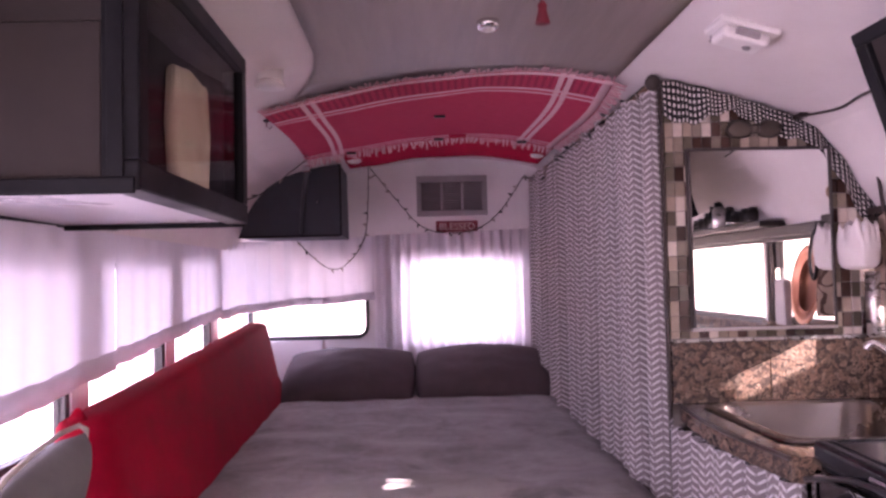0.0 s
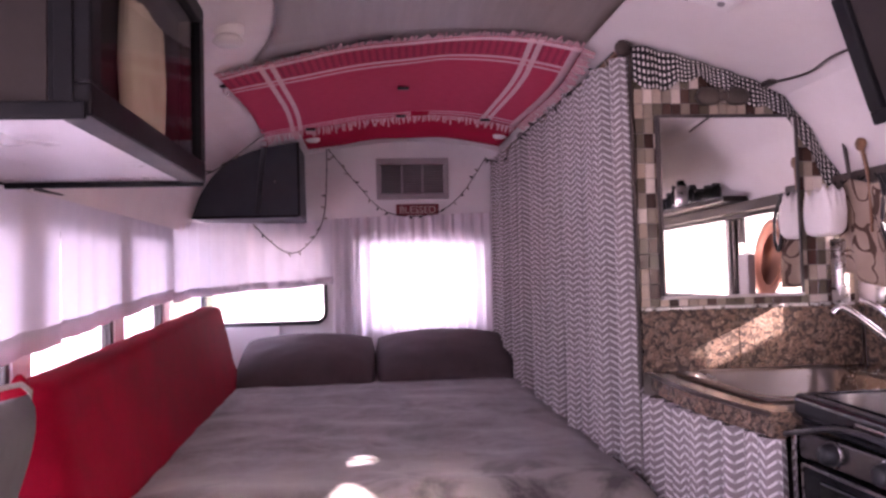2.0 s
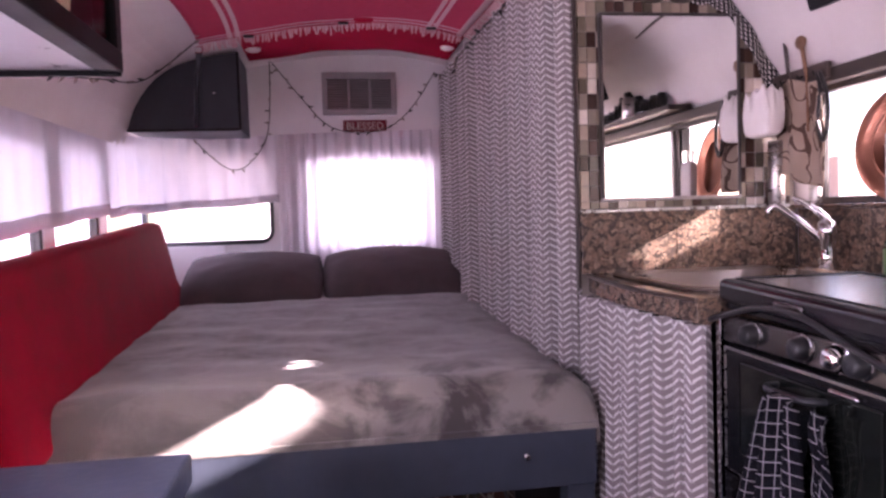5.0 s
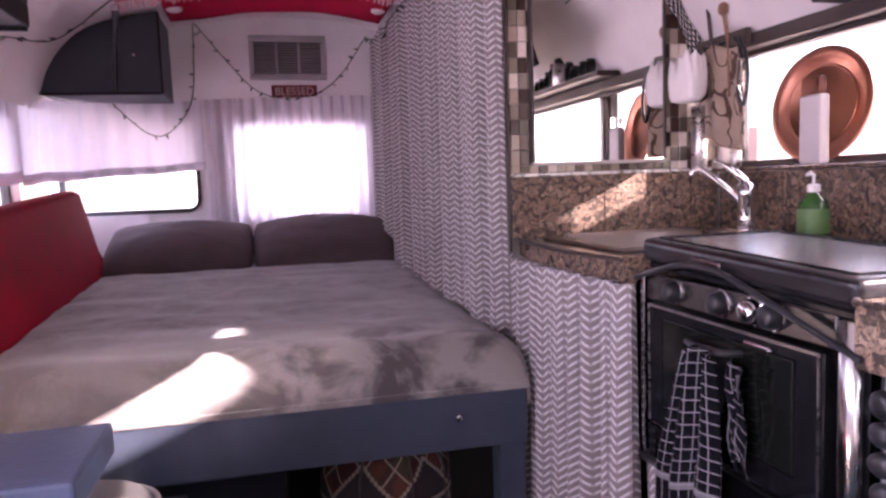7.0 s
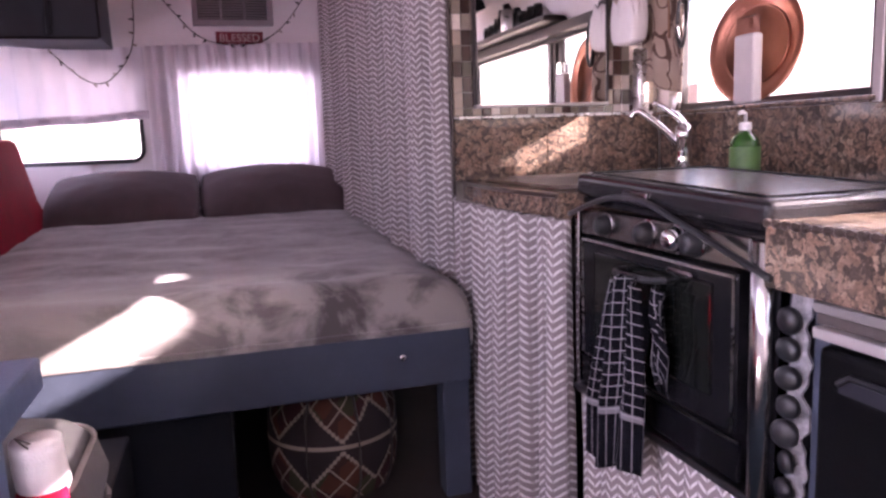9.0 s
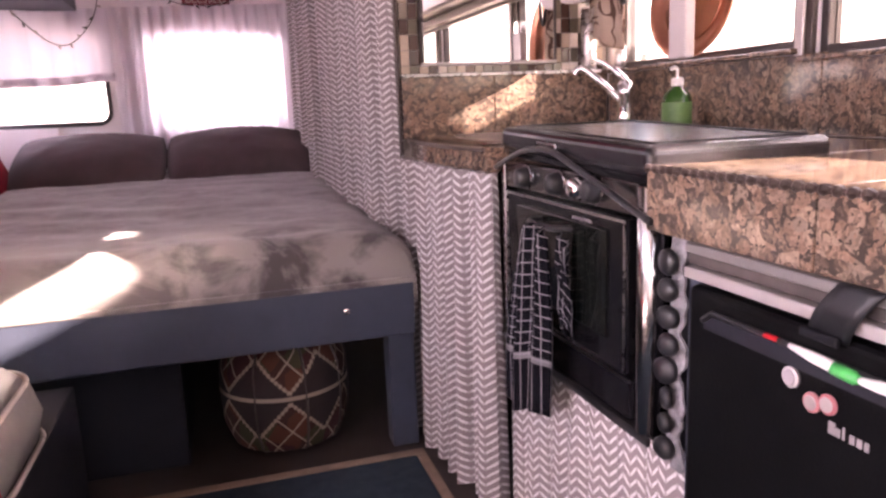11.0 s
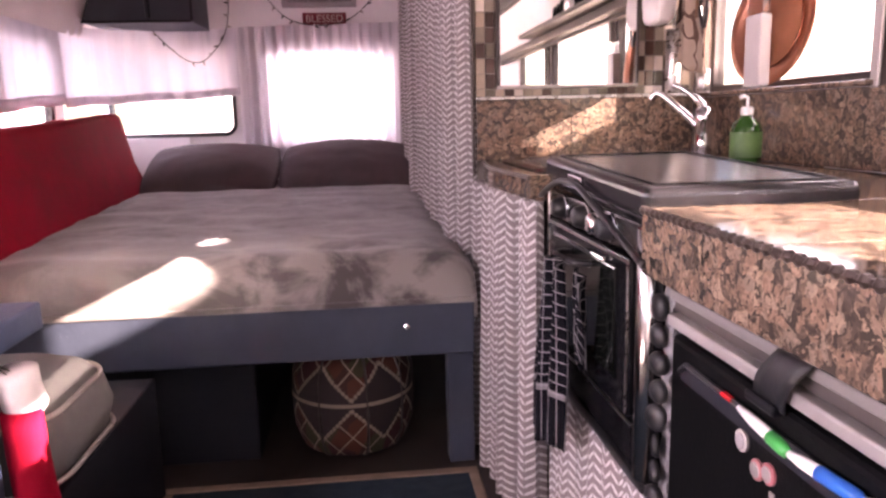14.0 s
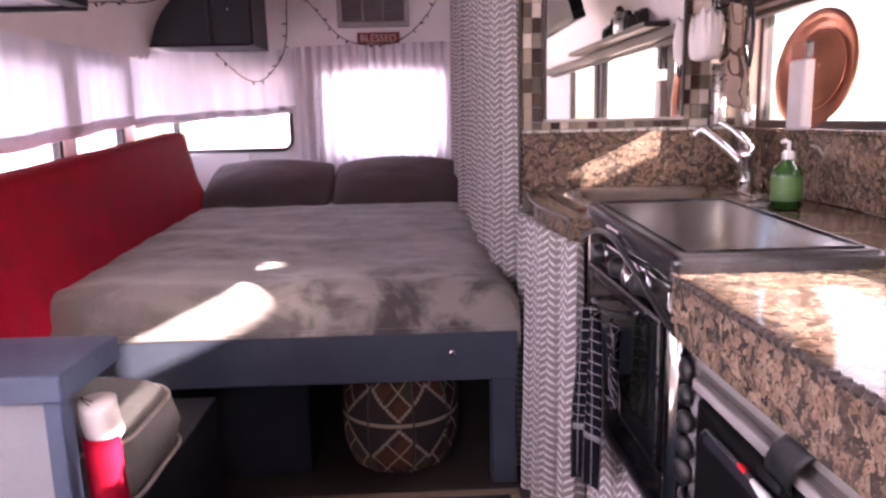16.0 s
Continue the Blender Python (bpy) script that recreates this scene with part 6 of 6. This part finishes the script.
for z, g, in ((0.357, -0.03), (0.375, -0.008), (0.43, 0.006), (0.485, -0.008), (0.520, -0.040), (0.545, -0.10), (0.553, -0.19)):
    rings.append([bm.verts.new((x, y, zz + 0.003 * noise.noise(Vector((x * 9, y * 9, z * 9))))) for x, y, zz in super_loop(-0.545, 1.43, 0.37 + g, 0.215 + g * 0.8, z, max(0.02, 0.11 + g * 0.4), 8)])
for a, b in zip(rings, rings[1:]):
    for k in range(len(a)):
        bm.faces.new((a[k], a[(k + 1) % len(a)], b[(k + 1) % len(a)], b[k]))
bm.faces.new(list(reversed(rings[0])))
bm.faces.new(rings[-1])
bmesh.ops.recalc_face_normals(bm, faces=bm.faces)
part("cover", bm, CUSHION_GREY, cu_, smooth=True)
for z, g in ((0.374, 0.0), (0.498, -0.012)):
    loop = super_loop(-0.545, 1.43, 0.37 + g, 0.215 + g, z, 0.11, 8)
    part("piping", tube(loop + loop[:1], 0.0055, 8), PIPING, cu_, smooth=True)
bp_ = thing("back_cushion", (-0.80, 1.25, 0.70), "grey canvas back cushion with cream piping", "cushion", "piped cushions")
tilt = Matrix.Translation((-0.70, 1.30, 0.845)) @ Matrix.Rotation(radians(-72), 4, "Y") @ Matrix.Rotation(radians(8), 4, "X")
part("cover", pad(-0.17, 0.17, -0.28, 0.22, -0.06, 0.06, 0.4, 18, tilt, 0.008, 6.0), CUSHION_GREY, bp_, smooth=True)
edge = [(-0.165, -0.27, 0), (0.165, -0.27, 0), (0.165, 0.21, 0), (-0.165, 0.21, 0), (-0.165, -0.27, 0)]
part("piping", tube([tilt @ p for p in bez(edge, 5)], 0.0045, 8), PIPING, bp_, smooth=True)

sk_ = thing("christmas_stocking", (-0.21, 1.26, 0.40), "red stocking with a white cuff hung on the bench", "stocking")


def stock(z0, z1, r0, r1, bend):
    return tube([(-0.205 + bend * f * f, 1.215 + 0.02 * f * f, z1 + (z0 - z1) * f) for f in (0, 0.25, 0.5, 0.75, 1.0)], [r0 + (r1 - r0) * f for f in (0, 0.25, 0.5, 0.75, 1.0)], 16)


part("cuff", stock(0.545, 0.622, 0.035, 0.037, 0.0), WHITE_CLOTH, sk_, "white plush cuff", smooth=True)
part("sock", stock(0.27, 0.546, 0.034, 0.038, 0.012), RED_CLOTH, sk_, smooth=True)
part("toe", pad(-0.235, -0.150, 1.20, 1.35, 0.235, 0.30, 0.4, 10), RED_CLOTH, sk_, smooth=True)
part("loop", tube(bez([(-0.205, 1.19, 0.615), (-0.222, 1.185, 0.638), (-0.205, 1.21, 0.615)], 4), 0.0015, 6), TRIM_DARK, sk_)

# ---- under the bed: pouf, storage box; rug ----
po = thing("kilim_pouf", (0.345, 2.205, 0.0), "round pouf in dark kilim with cream zigzags", "pouf")
prof = [(0.12, 0.0), (0.165, 0.02), (0.188, 0.08), (0.195, 0.17), (0.190, 0.26), (0.165, 0.32), (0.11, 0.345), (0.02, 0.35)]
bm = sheet(lambda s_, t_: Vector((0.345 + np.interp(t_ * 7, range(8), [p[0] for p in prof]) * math.cos(-2 * math.pi * s_), 2.205 + np.interp(t_ * 7, range(8), [p[0] for p in prof]) * math.sin(-2 * math.pi * s_), float(np.interp(t_ * 7, range(8), [p[1] for p in prof])))), 48, 21, 0, lambda a, b: (a * 1.24, float(np.interp(b * 7, range(8), [p[1] for p in prof]))))
bmesh.ops.recalc_face_normals(bm, faces=bm.faces)
part("cover", bm, KILIM, po, smooth=True)
for k in range(4):
    a = radians(-120 + 38 * k + (6 if k else 0))
    part("seam_cord", tube([(0.345 + (r_ + 0.002) * math.cos(a), 2.205 + (r_ + 0.002) * math.sin(a), z_) for r_, z_ in prof[:7]], 0.004, 6), TRIM_DARK, po)
sbx = thing("storage_box", (-0.3, 2.3, 0.0), "dark painted storage box under the bed", "box")
part("front", box(-0.64, 0.055, 2.10, 2.13, 0.0, 0.345, 0.004), CHARCOAL, sbx)
part("side", box(0.030, 0.055, 2.131, 3.2, 0.0, 0.345, 0.003), CHARCOAL, sbx)
rg = thing("floor_rug", (0.3, 0.6, 0.0), "dark navy rug with a tan border on the floor", "rug")
part("field", box(-0.16, 0.68, -0.9, 1.895, 0.001, 0.012, 0.004), RUG_NAVY, rg)
for a in ((-0.19, 0.71, 1.895, 1.930), (-0.19, -0.161, -0.9, 1.894), (0.681, 0.71, -0.9, 1.894)):
    part("border", box(*a, 0.001, 0.013, 0.004), RUG_TAN, rg)

# ---- mosaic pieces, each its own ----
TW, TH, GAP = 0.0300, 0.0460, 0.0022


def tile_data(w, h):
    bm_ = box(0, w, -0.006, 0, 0, h, 0.0012, 1)
    me = bpy.data.meshes.new("tile")
    bm_.to_mesh(me)
    bm_.free()
    me.materials.append(MOSAIC)
    return me


full = tile_data(TW - GAP, TH - GAP)
flat = tile_data(TW - GAP, 0.0240 - GAP)
z, row = 1.096, 0
while z < 1.90:
    h = 0.0240 if row == 0 else TH
    me = flat if row == 0 else full
    x = 0.768
    while x + TW < 1.472:
        covered = x > MX0 - 0.002 and x + TW < MX1 + 0.002 and z > MZ0 - 0.002 and z + h < MZ1 + 0.002
        top = min(ceiling_z(x), ceiling_z(x + TW), 1.9)
        if not covered and z + h < top - 0.004:
            t = new("tile", me)
            t.parent = partition
            t.matrix_basis = Matrix.Translation((x + GAP / 2, PY + 0.006, z + GAP / 2))
        x += TW
    z += h
    row += 1
